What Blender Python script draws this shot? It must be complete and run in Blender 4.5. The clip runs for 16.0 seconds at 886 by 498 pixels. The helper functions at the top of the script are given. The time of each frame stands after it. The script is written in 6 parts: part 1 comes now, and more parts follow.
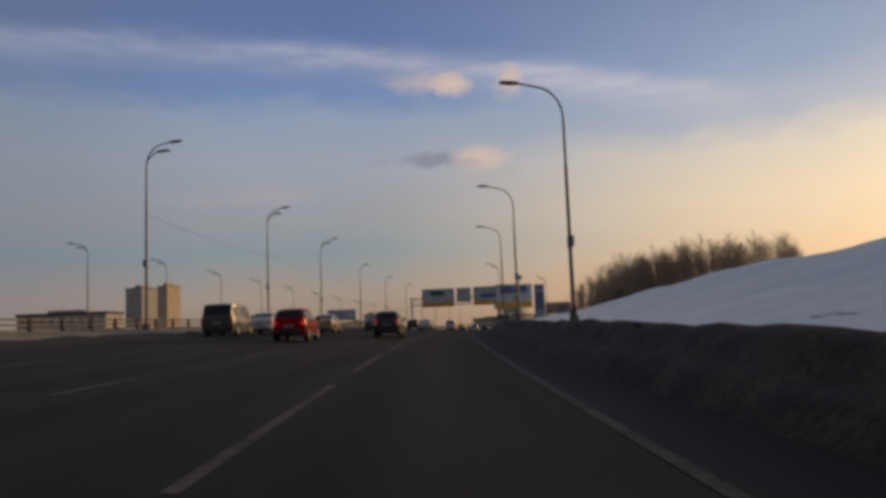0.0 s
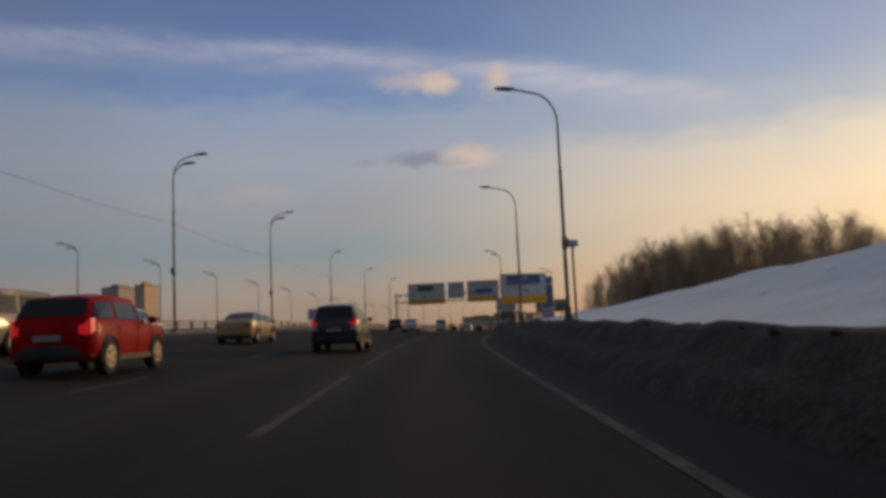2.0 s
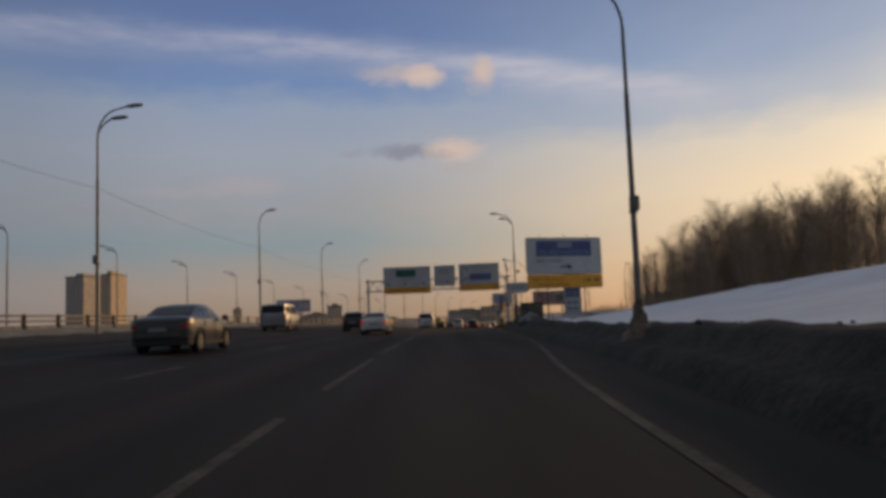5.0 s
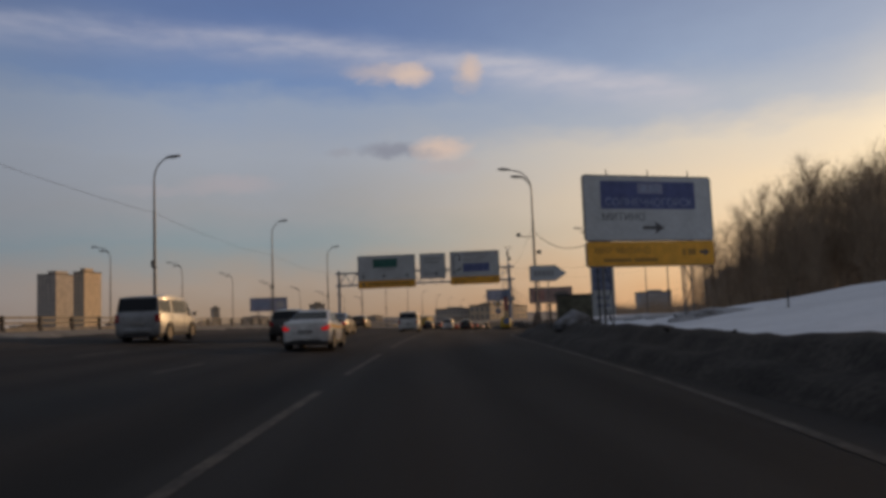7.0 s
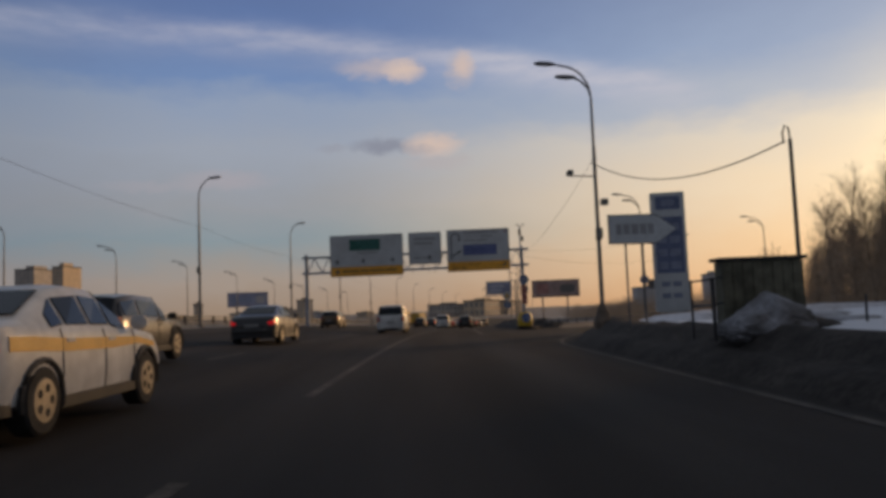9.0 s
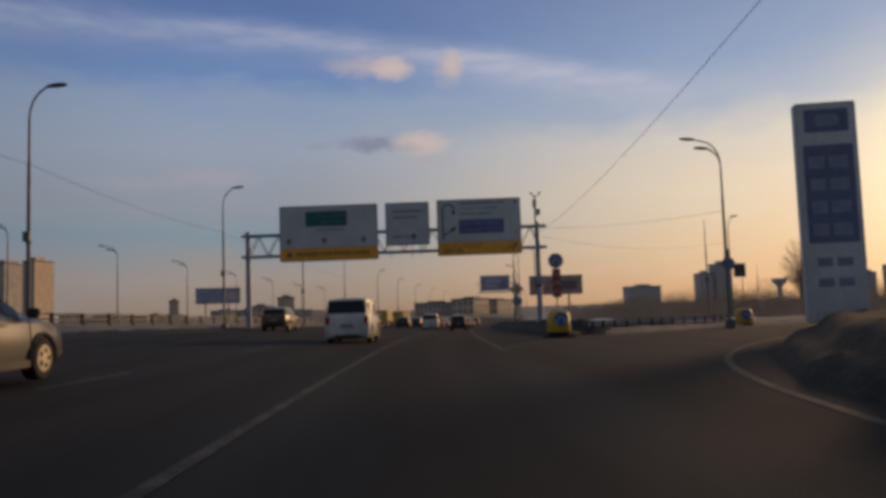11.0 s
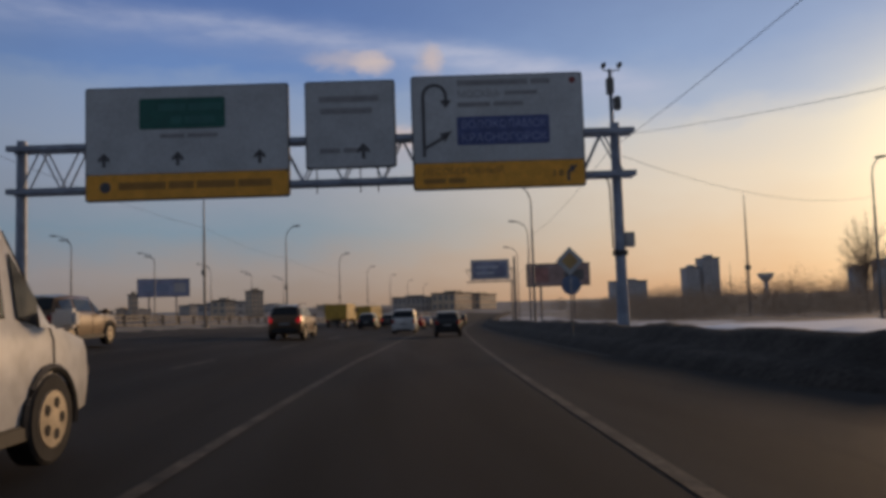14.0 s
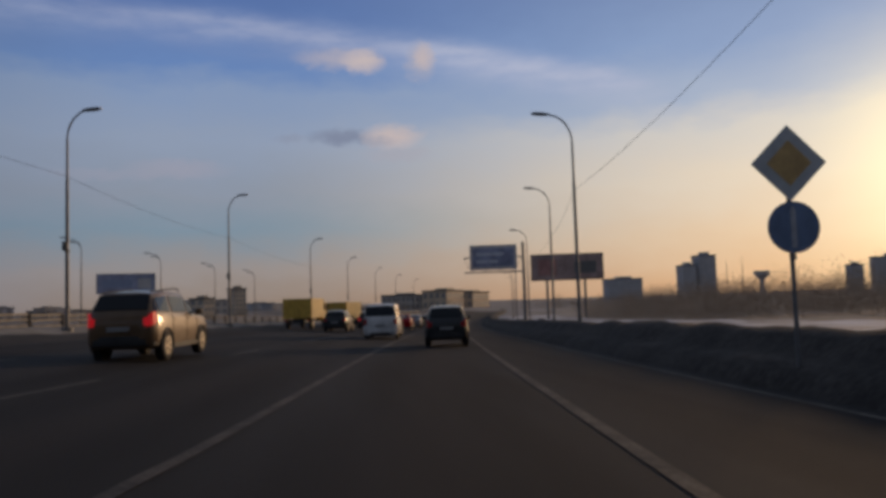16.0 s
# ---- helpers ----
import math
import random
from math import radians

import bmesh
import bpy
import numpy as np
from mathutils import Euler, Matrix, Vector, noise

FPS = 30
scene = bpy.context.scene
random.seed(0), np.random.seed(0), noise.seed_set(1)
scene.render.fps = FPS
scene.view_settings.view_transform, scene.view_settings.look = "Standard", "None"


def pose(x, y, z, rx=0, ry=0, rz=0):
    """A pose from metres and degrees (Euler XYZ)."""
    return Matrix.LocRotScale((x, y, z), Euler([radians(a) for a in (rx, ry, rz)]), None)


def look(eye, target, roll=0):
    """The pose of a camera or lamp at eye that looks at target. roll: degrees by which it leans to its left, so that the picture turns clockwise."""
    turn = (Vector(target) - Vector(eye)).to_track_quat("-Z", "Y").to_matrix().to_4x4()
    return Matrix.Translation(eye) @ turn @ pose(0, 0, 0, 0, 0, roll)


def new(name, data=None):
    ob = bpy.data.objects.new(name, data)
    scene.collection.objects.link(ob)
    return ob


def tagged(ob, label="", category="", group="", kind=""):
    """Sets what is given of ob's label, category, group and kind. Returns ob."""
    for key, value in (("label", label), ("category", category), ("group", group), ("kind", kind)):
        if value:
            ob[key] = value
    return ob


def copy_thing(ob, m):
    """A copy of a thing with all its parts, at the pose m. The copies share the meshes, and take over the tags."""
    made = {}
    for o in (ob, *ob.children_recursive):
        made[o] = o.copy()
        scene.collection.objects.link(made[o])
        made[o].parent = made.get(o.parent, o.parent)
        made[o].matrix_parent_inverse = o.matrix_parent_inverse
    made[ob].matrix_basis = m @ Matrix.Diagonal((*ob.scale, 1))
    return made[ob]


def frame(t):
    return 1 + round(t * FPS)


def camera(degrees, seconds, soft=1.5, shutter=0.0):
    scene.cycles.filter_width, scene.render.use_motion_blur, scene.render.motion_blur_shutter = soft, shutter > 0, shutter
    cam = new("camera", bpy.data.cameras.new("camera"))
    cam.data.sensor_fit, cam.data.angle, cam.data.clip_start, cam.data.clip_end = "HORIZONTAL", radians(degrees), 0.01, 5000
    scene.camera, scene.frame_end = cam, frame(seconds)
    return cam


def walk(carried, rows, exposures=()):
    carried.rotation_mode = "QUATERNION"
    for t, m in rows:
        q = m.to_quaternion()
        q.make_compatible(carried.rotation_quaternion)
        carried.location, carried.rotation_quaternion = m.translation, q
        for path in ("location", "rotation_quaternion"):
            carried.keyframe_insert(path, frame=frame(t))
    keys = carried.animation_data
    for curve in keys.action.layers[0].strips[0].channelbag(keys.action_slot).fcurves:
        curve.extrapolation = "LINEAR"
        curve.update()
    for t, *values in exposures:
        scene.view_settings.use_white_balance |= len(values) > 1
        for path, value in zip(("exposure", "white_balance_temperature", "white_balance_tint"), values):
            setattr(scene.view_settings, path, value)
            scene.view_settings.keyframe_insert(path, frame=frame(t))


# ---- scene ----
cam = camera(60.0, 16.0, soft=3.8)
# seconds, x, y, z, yaw, pitch, roll
ROWS = [
    (0, 0.000, -0.000, 1.248, 0.150, 5.657, 2.250),
    (0.5, -0.090, 5.837, 1.299, 0.150, 5.634, 2.224),
    (1, -0.172, 11.669, 1.350, -0.117, 5.510, 2.163),
    (1.5, -0.243, 17.471, 1.402, -0.355, 5.644, 2.214),
    (2, -0.286, 23.258, 1.452, -0.734, 5.546, 2.510),
    (2.5, -0.304, 28.992, 1.494, -0.979, 5.284, 2.449),
    (3, -0.301, 34.632, 1.531, -1.196, 5.314, 2.370),
    (3.5, -0.275, 40.164, 1.572, -1.376, 5.089, 2.362),
    (4, -0.235, 45.730, 1.619, -1.550, 5.074, 2.166),
    (6.5, 0.509, 73.971, 1.783, -2.696, 4.841, 2.311),
    (7, 0.687, 79.342, 1.774, -2.915, 4.865, 2.199),
    (7.5, 0.869, 84.629, 1.758, -3.038, 4.695, 2.284),
    (8, 1.056, 89.809, 1.739, -3.114, 4.820, 2.339),
    (8.5, 1.249, 95.004, 1.715, -3.215, 4.820, 2.025),
    (9, 1.476, 100.199, 1.679, -3.480, 4.546, 2.286),
    (9.5, 1.727, 105.321, 1.640, -3.700, 4.354, 2.178),
    (10, 1.999, 110.343, 1.603, -3.907, 4.546, 1.999),
    (12.5, 3.698, 135.290, 1.524, -5.399, 4.193, 1.963),
    (13, 4.092, 140.321, 1.500, -5.628, 4.233, 1.857),
    (13.5, 4.488, 145.287, 1.460, -5.789, 4.158, 1.919),
    (14, 4.899, 150.148, 1.392, -5.975, 4.005, 1.832),
    (14.5, 5.328, 154.960, 1.305, -6.207, 4.060, 1.885),
    (15, 5.765, 159.730, 1.212, -6.366, 4.130, 1.697),
    (15.5, 6.204, 164.431, 1.115, -6.497, 3.993, 1.811),
    (16, 6.647, 169.054, 1.018, -6.663, 3.887, 1.873),
]
walk(cam, [(t, pose(x, y, z, 90 + pitch, roll, yaw)) for t, x, y, z, yaw, pitch, roll in ROWS], exposures=[(0.0, 0.07, 6780, 10), (7.5, 0.1, 6850, 10), (8.0, 0.2, 6850, 10), (8.5, 0.34, 6780, 10), (9.0, 0.1, 6680, 10), (9.5, 0.03, 6500, 10), (10.0, 0.0, 6380, 10), (12.5, 0.0, 6180, 10), (15.0, 0.0, 5830, 10), (16.0, -0.04, 5860, 10)])

# ---------------------------------------------------------------- light
SUN_AZ, SUN_EL = 42.0, 8.0          # degrees right of +y, degrees up
world = bpy.data.worlds.new("sky")
scene.world = world
world.use_nodes = True
wn, wl = world.node_tree.nodes, world.node_tree.links
wn.clear()
w_out = wn.new("ShaderNodeOutputWorld")
w_bg = wn.new("ShaderNodeBackground")
w_sky = wn.new("ShaderNodeTexSky")
w_sky.sky_type = "NISHITA"
w_sky.sun_disc = False
w_sky.sun_elevation = radians(SUN_EL)
w_sky.sun_rotation = radians(SUN_AZ)
w_sky.air_density, w_sky.dust_density, w_sky.ozone_density = 1.0, 1.6, 1.5
w_bg.inputs["Strength"].default_value = 0.1


def wmath(op, a, b=None, c=None):
    n = wn.new("ShaderNodeMath")
    n.operation = op
    for i, v in enumerate((a, b, c)):
        if v is None:
            continue
        if isinstance(v, (int, float)):
            n.inputs[i].default_value = v
        else:
            wl.new(v, n.inputs[i])
    return n.outputs[0]


w_tc = wn.new("ShaderNodeTexCoord")
w_sep = wn.new("ShaderNodeSeparateXYZ")
wl.new(w_tc.outputs["Generated"], w_sep.inputs[0])
w_az = wmath("ARCTAN2", w_sep.outputs[0], w_sep.outputs[1])      # radians to the right of +y
w_el = wmath("ARCSINE", w_sep.outputs[2])


def sky_noise(sx, sy, detail, rough, shift):
    co = wn.new("ShaderNodeCombineXYZ")
    wl.new(wmath("MULTIPLY_ADD", w_az, sx, shift), co.inputs[0])
    wl.new(wmath("MULTIPLY", w_el, sy), co.inputs[1])
    n = wn.new("ShaderNodeTexNoise")
    n.inputs["Scale"].default_value = 1.0
    n.inputs["Detail"].default_value = detail
    n.inputs["Roughness"].default_value = rough
    wl.new(co.outputs[0], n.inputs["Vector"])
    return n.outputs["Fac"]


def sky_puff(az, el, ra, re, power=1.0):
    """A soft blob of cloud about a direction, 0 to 1."""
    a = wmath("DIVIDE", wmath("SUBTRACT", w_az, radians(az)), radians(ra))
    e = wmath("DIVIDE", wmath("SUBTRACT", w_el, radians(el)), radians(re))
    d = wmath("ADD", wmath("MULTIPLY", a, a), wmath("MULTIPLY", e, e))
    return wmath("MULTIPLY", wmath("POWER", wmath("MAXIMUM", wmath("SUBTRACT", 1.0, d), 0.0), 1.3), power)


def clamp01(v):
    return wmath("MINIMUM", wmath("MAXIMUM", v, 0.0), 1.0)


def sky_mix(fac, a, rgb):
    m = wn.new("ShaderNodeMix")
    m.data_type = "RGBA"
    wl.new(fac, m.inputs[0])
    wl.new(a, m.inputs[6])
    if isinstance(rgb, tuple):
        m.inputs[7].default_value = (*rgb, 1)
    else:
        wl.new(rgb, m.inputs[7])
    return m.outputs[2]


def sky_ramp(stops, value):
    r = wn.new("ShaderNodeValToRGB")
    el = r.color_ramp.elements
    while len(el) < len(stops):
        el.new(0.5)
    for e, (p, rgb) in zip(el, stops):
        e.position, e.color = p / 30.0, (*[c * 10 for c in rgb], 1)
    wl.new(value, r.inputs[0])
    return r.outputs[0]


def smooth(v, lo, hi):
    n = wn.new("ShaderNodeMapRange")
    n.interpolation_type = "SMOOTHSTEP"
    n.inputs["From Min"].default_value, n.inputs["From Max"].default_value = lo, hi
    wl.new(v, n.inputs["Value"])
    return n.outputs[0]


def tenfold(rgb):
    return tuple(10 * c for c in rgb)


# thin high cloud veils the sky: cool to the left, cream towards the sun
warp = wmath("MULTIPLY", wmath("SUBTRACT", sky_noise(9, 22, 4, 0.6, 3.0), 0.5), radians(3.2))
warp_fine = wmath("MULTIPLY", wmath("SUBTRACT", sky_noise(46, 80, 4, 0.62, 8.0), 0.5), radians(1.5))
el_soft = wmath("ADD", w_el, warp)
height30 = wmath("DIVIDE", wmath("ABSOLUTE", el_soft), radians(30))
veil_cool = sky_ramp(((0, (.30, .22, .165)), (2.6, (.325, .268, .235)), (5.6, (.22, .275, .315)), (8, (.28, .295, .33)), (12, (.30, .335, .41)), (15.3, (.255, .315, .44)), (17.2, (.15, .235, .435)), (21, (.105, .17, .36)), (25, (.10, .15, .31)), (30, (.18, .20, .24))), height30)
veil_warm = sky_ramp(((0, (.66, .37, .19)), (4, (.77, .535, .33)), (8, (.79, .63, .45)), (11.5, (.68, .60, .50)), (13.8, (.40, .44, .52)), (17.5, (.27, .345, .50)), (23, (.20, .26, .41)), (30, (.18, .20, .24))), height30)
w_color = sky_mix(smooth(w_az, radians(-10), radians(31)), veil_cool, veil_warm)
round_back = wmath("MULTIPLY", smooth(wmath("ABSOLUTE", w_az), radians(55), radians(125)), 0.8)
w_color = sky_mix(round_back, w_color, tenfold((0.14, 0.145, 0.175)))
w_color = sky_mix(wmath("MULTIPLY", smooth(w_az, radians(-12), radians(-32)), 0.4), w_color, tenfold((.12, .15, .21)))
# cirrus band
az_deg = wmath("MULTIPLY", w_az, 57.2958)
band_el = wmath("ADD", wmath("MULTIPLY_ADD", az_deg, -0.115, 19.2), wmath("MULTIPLY", wmath("MULTIPLY", az_deg, az_deg), -0.0035))
off = wmath("SUBTRACT", wmath("MULTIPLY", wmath("ADD", w_el, wmath("MULTIPLY", warp, 0.28)), 57.2958), band_el)
steep = wmath("MULTIPLY_ADD", wmath("GREATER_THAN", off, 0.0), 1.0, 0.55)          # crisp above, frayed below
band = wmath("POWER", 2.718, wmath("MULTIPLY", wmath("MULTIPLY", wmath("MULTIPLY", off, off), -1.0), steep))
band = wmath("MULTIPLY", band, wmath("MULTIPLY_ADD", smooth(sky_noise(14, 60, 5, 0.6, 1.0), 0.25, 0.75), 0.6, 0.4))
band = wmath("MULTIPLY", band, wmath("SUBTRACT", 1.0, smooth(w_az, radians(18), radians(25.5))))
band = wmath("MULTIPLY", band, wmath("SUBTRACT", 1.0, wmath("MULTIPLY", smooth(w_az, radians(-6), radians(-22)), 0.35)))
w_color = sky_mix(clamp01(wmath("MULTIPLY", band, 0.85)), w_color, tenfold((.385, .40, .51)))
w_color = sky_mix(clamp01(wmath("MULTIPLY", wmath("MULTIPLY", band, smooth(w_az, radians(1), radians(9))), 0.55)), w_color, tenfold((.56, .545, .60)))
# small sunlit clouds and their shaded bellies
az_w, el_w = w_az, w_el
w_az, w_el = wmath("ADD", w_az, warp_fine), wmath("ADD", w_el, wmath("MULTIPLY", warp_fine, 0.8))
CLOUDS = ((-12.2, 9.9, 4.2, 0.9, (.385, .34, .375), 0.5), (-17, 9.4, 4.5, 0.5, (.36, .33, .37), 0.35), (-4.4, 12.2, 1.3, 0.4, (.28, .29, .35), 0.6), (3.6, 11.0, 3.2, 0.8, (.42, .37, .38), 0.5),
          (-0.5, 12.3, 3.1, 0.75, (.235, .25, .315), 1.1), (3.2, 12.3, 2.7, 1.05, (.58, .46, .41), 1.1), (2.2, 12.0, 1.7, 0.5, (.33, .32, .36), 0.6),
          (-0.8, 17.85, 3.8, 0.95, (.43, .385, .425), 0.9), (1.2, 17.75, 2.0, 1.1, (.60, .475, .425), 1.0), (5.5, 17.6, 1.35, 1.7, (.43, .39, .425), 0.8), (5.8, 17.95, 0.95, 1.2, (.58, .46, .42), 0.9))
for az, el, ra, re, rgb, k in CLOUDS:
    w_color = sky_mix(clamp01(sky_puff(az, el, ra, re, k)), w_color, tenfold(rgb))
w_az, w_el = az_w, el_w
# glow round the sun
da = wmath("SUBTRACT", w_az, radians(SUN_AZ))
de = wmath("SUBTRACT", w_el, radians(SUN_EL))
d2 = wmath("ADD", wmath("MULTIPLY", da, da), wmath("MULTIPLY", de, de))
glow = wmath("POWER", 2.718, wmath("MULTIPLY", d2, -1.0 / radians(6.6) ** 2))
w_color = sky_mix(clamp01(wmath("MULTIPLY", glow, 0.9)), w_color, tenfold((1.4, 1.1, 0.6)))
w_all = sky_mix(wmath("ADD", 0.95, 0.0), w_sky.outputs[0], w_color)
wl.new(w_all, w_bg.inputs["Color"])
wl.new(w_bg.outputs[0], w_out.inputs[0])

sun_data = bpy.data.lights.new("sun", "SUN")
sun_data.energy, sun_data.angle, sun_data.color = 1.6, radians(11.0), (1.0, 0.60, 0.29)
sun = new("sun", sun_data)
sun.matrix_world = look((0, 0, 0), (-math.sin(radians(SUN_AZ)) * math.cos(radians(SUN_EL)), -math.cos(radians(SUN_AZ)) * math.cos(radians(SUN_EL)), -math.sin(radians(SUN_EL))))

# ---------------------------------------------------------------- the road's line
PROFILE_Y = [-80, 0, 20, 40, 60, 80, 100, 120, 140, 160, 180, 205, 230, 260, 300, 350, 420, 600]
PROFILE_Z = [-.8, 0, .18, .33, .43, .48, .47, .385, .22, -.04, -.40, -.9, -1.5, -2.2, -2.9, -3.5, -4, -4.2]


def bend(y):
    """x of the line on which the camera drives."""
    y = max(y, 0.0)
    if y > 420:
        return bend(420) + 0.223 * (y - 420)
    return -1.634e-7 * y ** 3 + 3.963e-4 * y ** 2 - 2.329e-2 * y + 0.038


def rise(y):
    """Height of the road, smoothed."""
    return float(np.mean(np.interp([y - 9, y - 3, y + 3, y + 9], PROFILE_Y, PROFILE_Z)))


def heading(y):
    """Turn of the road in degrees about z (negative to the right)."""
    return -math.degrees(math.atan((bend(y + 1) - bend(y - 1)) / 2))


def spot(u, y, h=0.0):
    """u metres right of the camera's line, h above the banked road."""
    return Vector((bend(y) + u, y, rise(y) + h + 0.065 * min(max(-u - 1.5, 0), 13.5)))


def stand(u, y, h=0.0, turn=0.0):
    p = spot(u, y, h)
    return pose(p.x, p.y, p.z, 0, 0, heading(y) + turn)


# ---------------------------------------------------------------- materials
def mat(name, rgb, rough=0.6, metal=0.0, var=0.15, scale=3.0, fine=40.0, bump=0.0, emit=0.0, stretch=None, rgb2=None, spec=0.5, vary=0.0, coat=0.0):
    m = bpy.data.materials.new(name)
    m.use_nodes = True
    nt = m.node_tree
    n, l = nt.nodes, nt.links
    b = n["Principled BSDF"]
    b.inputs["Roughness"].default_value = rough
    b.inputs["Metallic"].default_value = metal
    b.inputs["Specular IOR Level"].default_value = spec
    b.inputs["Coat Weight"].default_value = coat
    b.inputs["Coat Roughness"].default_value = 0.08
    if emit:
        b.inputs["Emission Color"].default_value = (*rgb, 1)
        b.inputs["Emission Strength"].default_value = emit
    tc = n.new("ShaderNodeTexCoord")
    mp = n.new("ShaderNodeMapping")
    if stretch:
        mp.inputs["Scale"].default_value = stretch
    l.new(tc.outputs["Object"], mp.inputs["Vector"])
    big = n.new("ShaderNodeTexNoise")
    big.inputs["Scale"].default_value, big.inputs["Detail"].default_value, big.inputs["Roughness"].default_value = scale, 4, 0.6
    l.new(mp.outputs[0], big.inputs["Vector"])
    small = n.new("ShaderNodeTexNoise")
    small.inputs["Scale"].default_value, small.inputs["Detail"].default_value = fine, 3
    l.new(tc.outputs["Object"], small.inputs["Vector"])
    mix = n.new("ShaderNodeMix")
    mix.data_type = "RGBA"
    ramp = n.new("ShaderNodeMapRange")
    ramp.inputs["From Min"].default_value, ramp.inputs["From Max"].default_value = 0.36, 0.64
    l.new(big.outputs["Fac"], ramp.inputs["Value"])
    l.new(ramp.outputs[0], mix.inputs[0])
    dark = rgb2 or tuple(c * (1 - 2 * var) for c in rgb)
    mix.inputs[6].default_value = (*rgb, 1)
    mix.inputs[7].default_value = (*dark, 1)
    hs = n.new("ShaderNodeHueSaturation")
    l.new(mix.outputs[2], hs.inputs["Color"])
    v2 = n.new("ShaderNodeMapRange")
    v2.inputs["From Min"].default_value, v2.inputs["From Max"].default_value = 0.3, 0.7
    v2.inputs["To Min"].default_value, v2.inputs["To Max"].default_value = 1 - var, 1 + var
    l.new(small.outputs["Fac"], v2.inputs["Value"])
    if vary:
        oi = n.new("ShaderNodeObjectInfo")
        v3 = n.new("ShaderNodeMapRange")
        v3.inputs["To Min"].default_value, v3.inputs["To Max"].default_value = 1 - vary, 1 + vary
        l.new(oi.outputs["Random"], v3.inputs["Value"])
        mu = n.new("ShaderNodeMath")
        mu.operation = "MULTIPLY"
        l.new(v2.outputs[0], mu.inputs[0])
        l.new(v3.outputs[0], mu.inputs[1])
        l.new(mu.outputs[0], hs.inputs["Value"])
    else:
        l.new(v2.outputs[0], hs.inputs["Value"])
    l.new(hs.outputs[0], b.inputs["Base Color"])
    rr = n.new("ShaderNodeMapRange")
    rr.inputs["To Min"].default_value, rr.inputs["To Max"].default_value = max(rough - 0.1, 0.02), min(rough + 0.1, 1)
    l.new(big.outputs["Fac"], rr.inputs["Value"])
    l.new(rr.outputs[0], b.inputs["Roughness"])
    if bump:
        bp = n.new("ShaderNodeBump")
        bp.inputs["Strength"].default_value = bump
        bp.inputs["Distance"].default_value = 0.02
        l.new(small.outputs["Fac"], bp.inputs["Height"])
        l.new(bp.outputs[0], b.inputs["Normal"])
    return m


M_ASPHALT = mat("asphalt", (0.0385, 0.036, 0.034), 0.88, var=0.2, scale=0.5, fine=60, bump=0.5, stretch=(1, 0.06, 1), rgb2=(0.0265, 0.025, 0.0235), spec=0.12)
M_ROAD = mat("worn highway asphalt", (0.0385, 0.036, 0.034), 0.88, var=0.2, scale=0.5, fine=60, bump=0.5, stretch=(1, 0.06, 1), rgb2=(0.0265, 0.025, 0.0235), spec=0.12)
M_LINE_WORN = mat("almost worn-off road paint", (0.095, 0.082, 0.068), 0.8, var=0.35, scale=1.1, fine=14, rgb2=(0.042, 0.038, 0.034), spec=0.2)
M_LINE = mat("road paint", (0.108, 0.088, 0.067), 0.8, var=0.35, scale=1.6, fine=18, rgb2=(0.048, 0.043, 0.038), spec=0.2)
M_SNOW = mat("snow", (0.80, 0.82, 0.86), 0.85, var=0.05, scale=0.35, fine=6, bump=0.4, rgb2=(0.70, 0.72, 0.76))
M_SNOWDIM = mat("trampled greyish snow", (0.72, 0.72, 0.75), 0.9, var=0.18, scale=0.7, fine=7, bump=0.8, rgb2=(0.50, 0.48, 0.48))
M_SNOWPATCH = mat("patchy old snow", (0.13, 0.105, 0.08), 0.9, var=0.15, scale=0.2, fine=5, bump=0.6, rgb2=(0.55, 0.55, 0.58))
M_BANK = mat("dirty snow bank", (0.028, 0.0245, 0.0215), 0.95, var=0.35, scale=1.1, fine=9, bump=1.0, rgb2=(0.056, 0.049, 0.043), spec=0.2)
M_VERGE = mat("dry verge", (0.17, 0.14, 0.10), 0.95, var=0.25, scale=0.8, fine=12, bump=0.8, rgb2=(0.28, 0.25, 0.21))
M_FIELD = mat("winter field", (0.12, 0.10, 0.08), 0.95, var=0.3, scale=0.03, fine=1.5, bump=0.5, rgb2=(0.24, 0.24, 0.25))
M_GANTRY = mat("blue-grey gantry paint", (0.31, 0.36, 0.44), 0.5, 0.15, var=0.15, scale=2, fine=30)
M_STEEL = mat("galvanised steel", (0.20, 0.20, 0.20), 0.5, 0.6, var=0.15, scale=2, fine=30)
M_DARKSTEEL = mat("dark steel", (0.06, 0.06, 0.062), 0.55, 0.4, var=0.2)
M_LAMPHEAD = mat("lamp housing", (0.10, 0.10, 0.10), 0.5, 0.2, var=0.1)
M_LENS = mat("lamp glass", (0.35, 0.35, 0.33), 0.25, 0.0, var=0.05)
M_BOX = mat("grey cabinet paint", (0.16, 0.16, 0.15), 0.6, 0.1, var=0.15)
M_SIGN = mat("sign face white", (0.515, 0.55, 0.56), 0.45, var=0.08, scale=0.8, fine=8)
M_SIGNGREEN = mat("sign face green", (0.01, 0.12, 0.09), 0.4, var=0.1)
M_SIGNYELLOW = mat("sign face yellow", (0.92, 0.44, 0.035), 0.45, var=0.1)
# blue of the post signs, lightened to stand in for haze
M_DISC = mat("dusty blue sign face", (0.155, 0.225, 0.36), 0.5, var=0.15)
M_SIGNRED = mat("sign face red", (0.27, 0.065, 0.06), 0.45, var=0.1)
M_SIGNBACK = mat("sign back metal", (0.13, 0.135, 0.14), 0.5, 0.5, var=0.1)
# lighter grey that stands in for sunlight on the control box and guard rail
M_SUNLITGREY = mat("pale grey cabinet paint", (0.42, 0.41, 0.39), 0.55, 0.1, var=0.12)
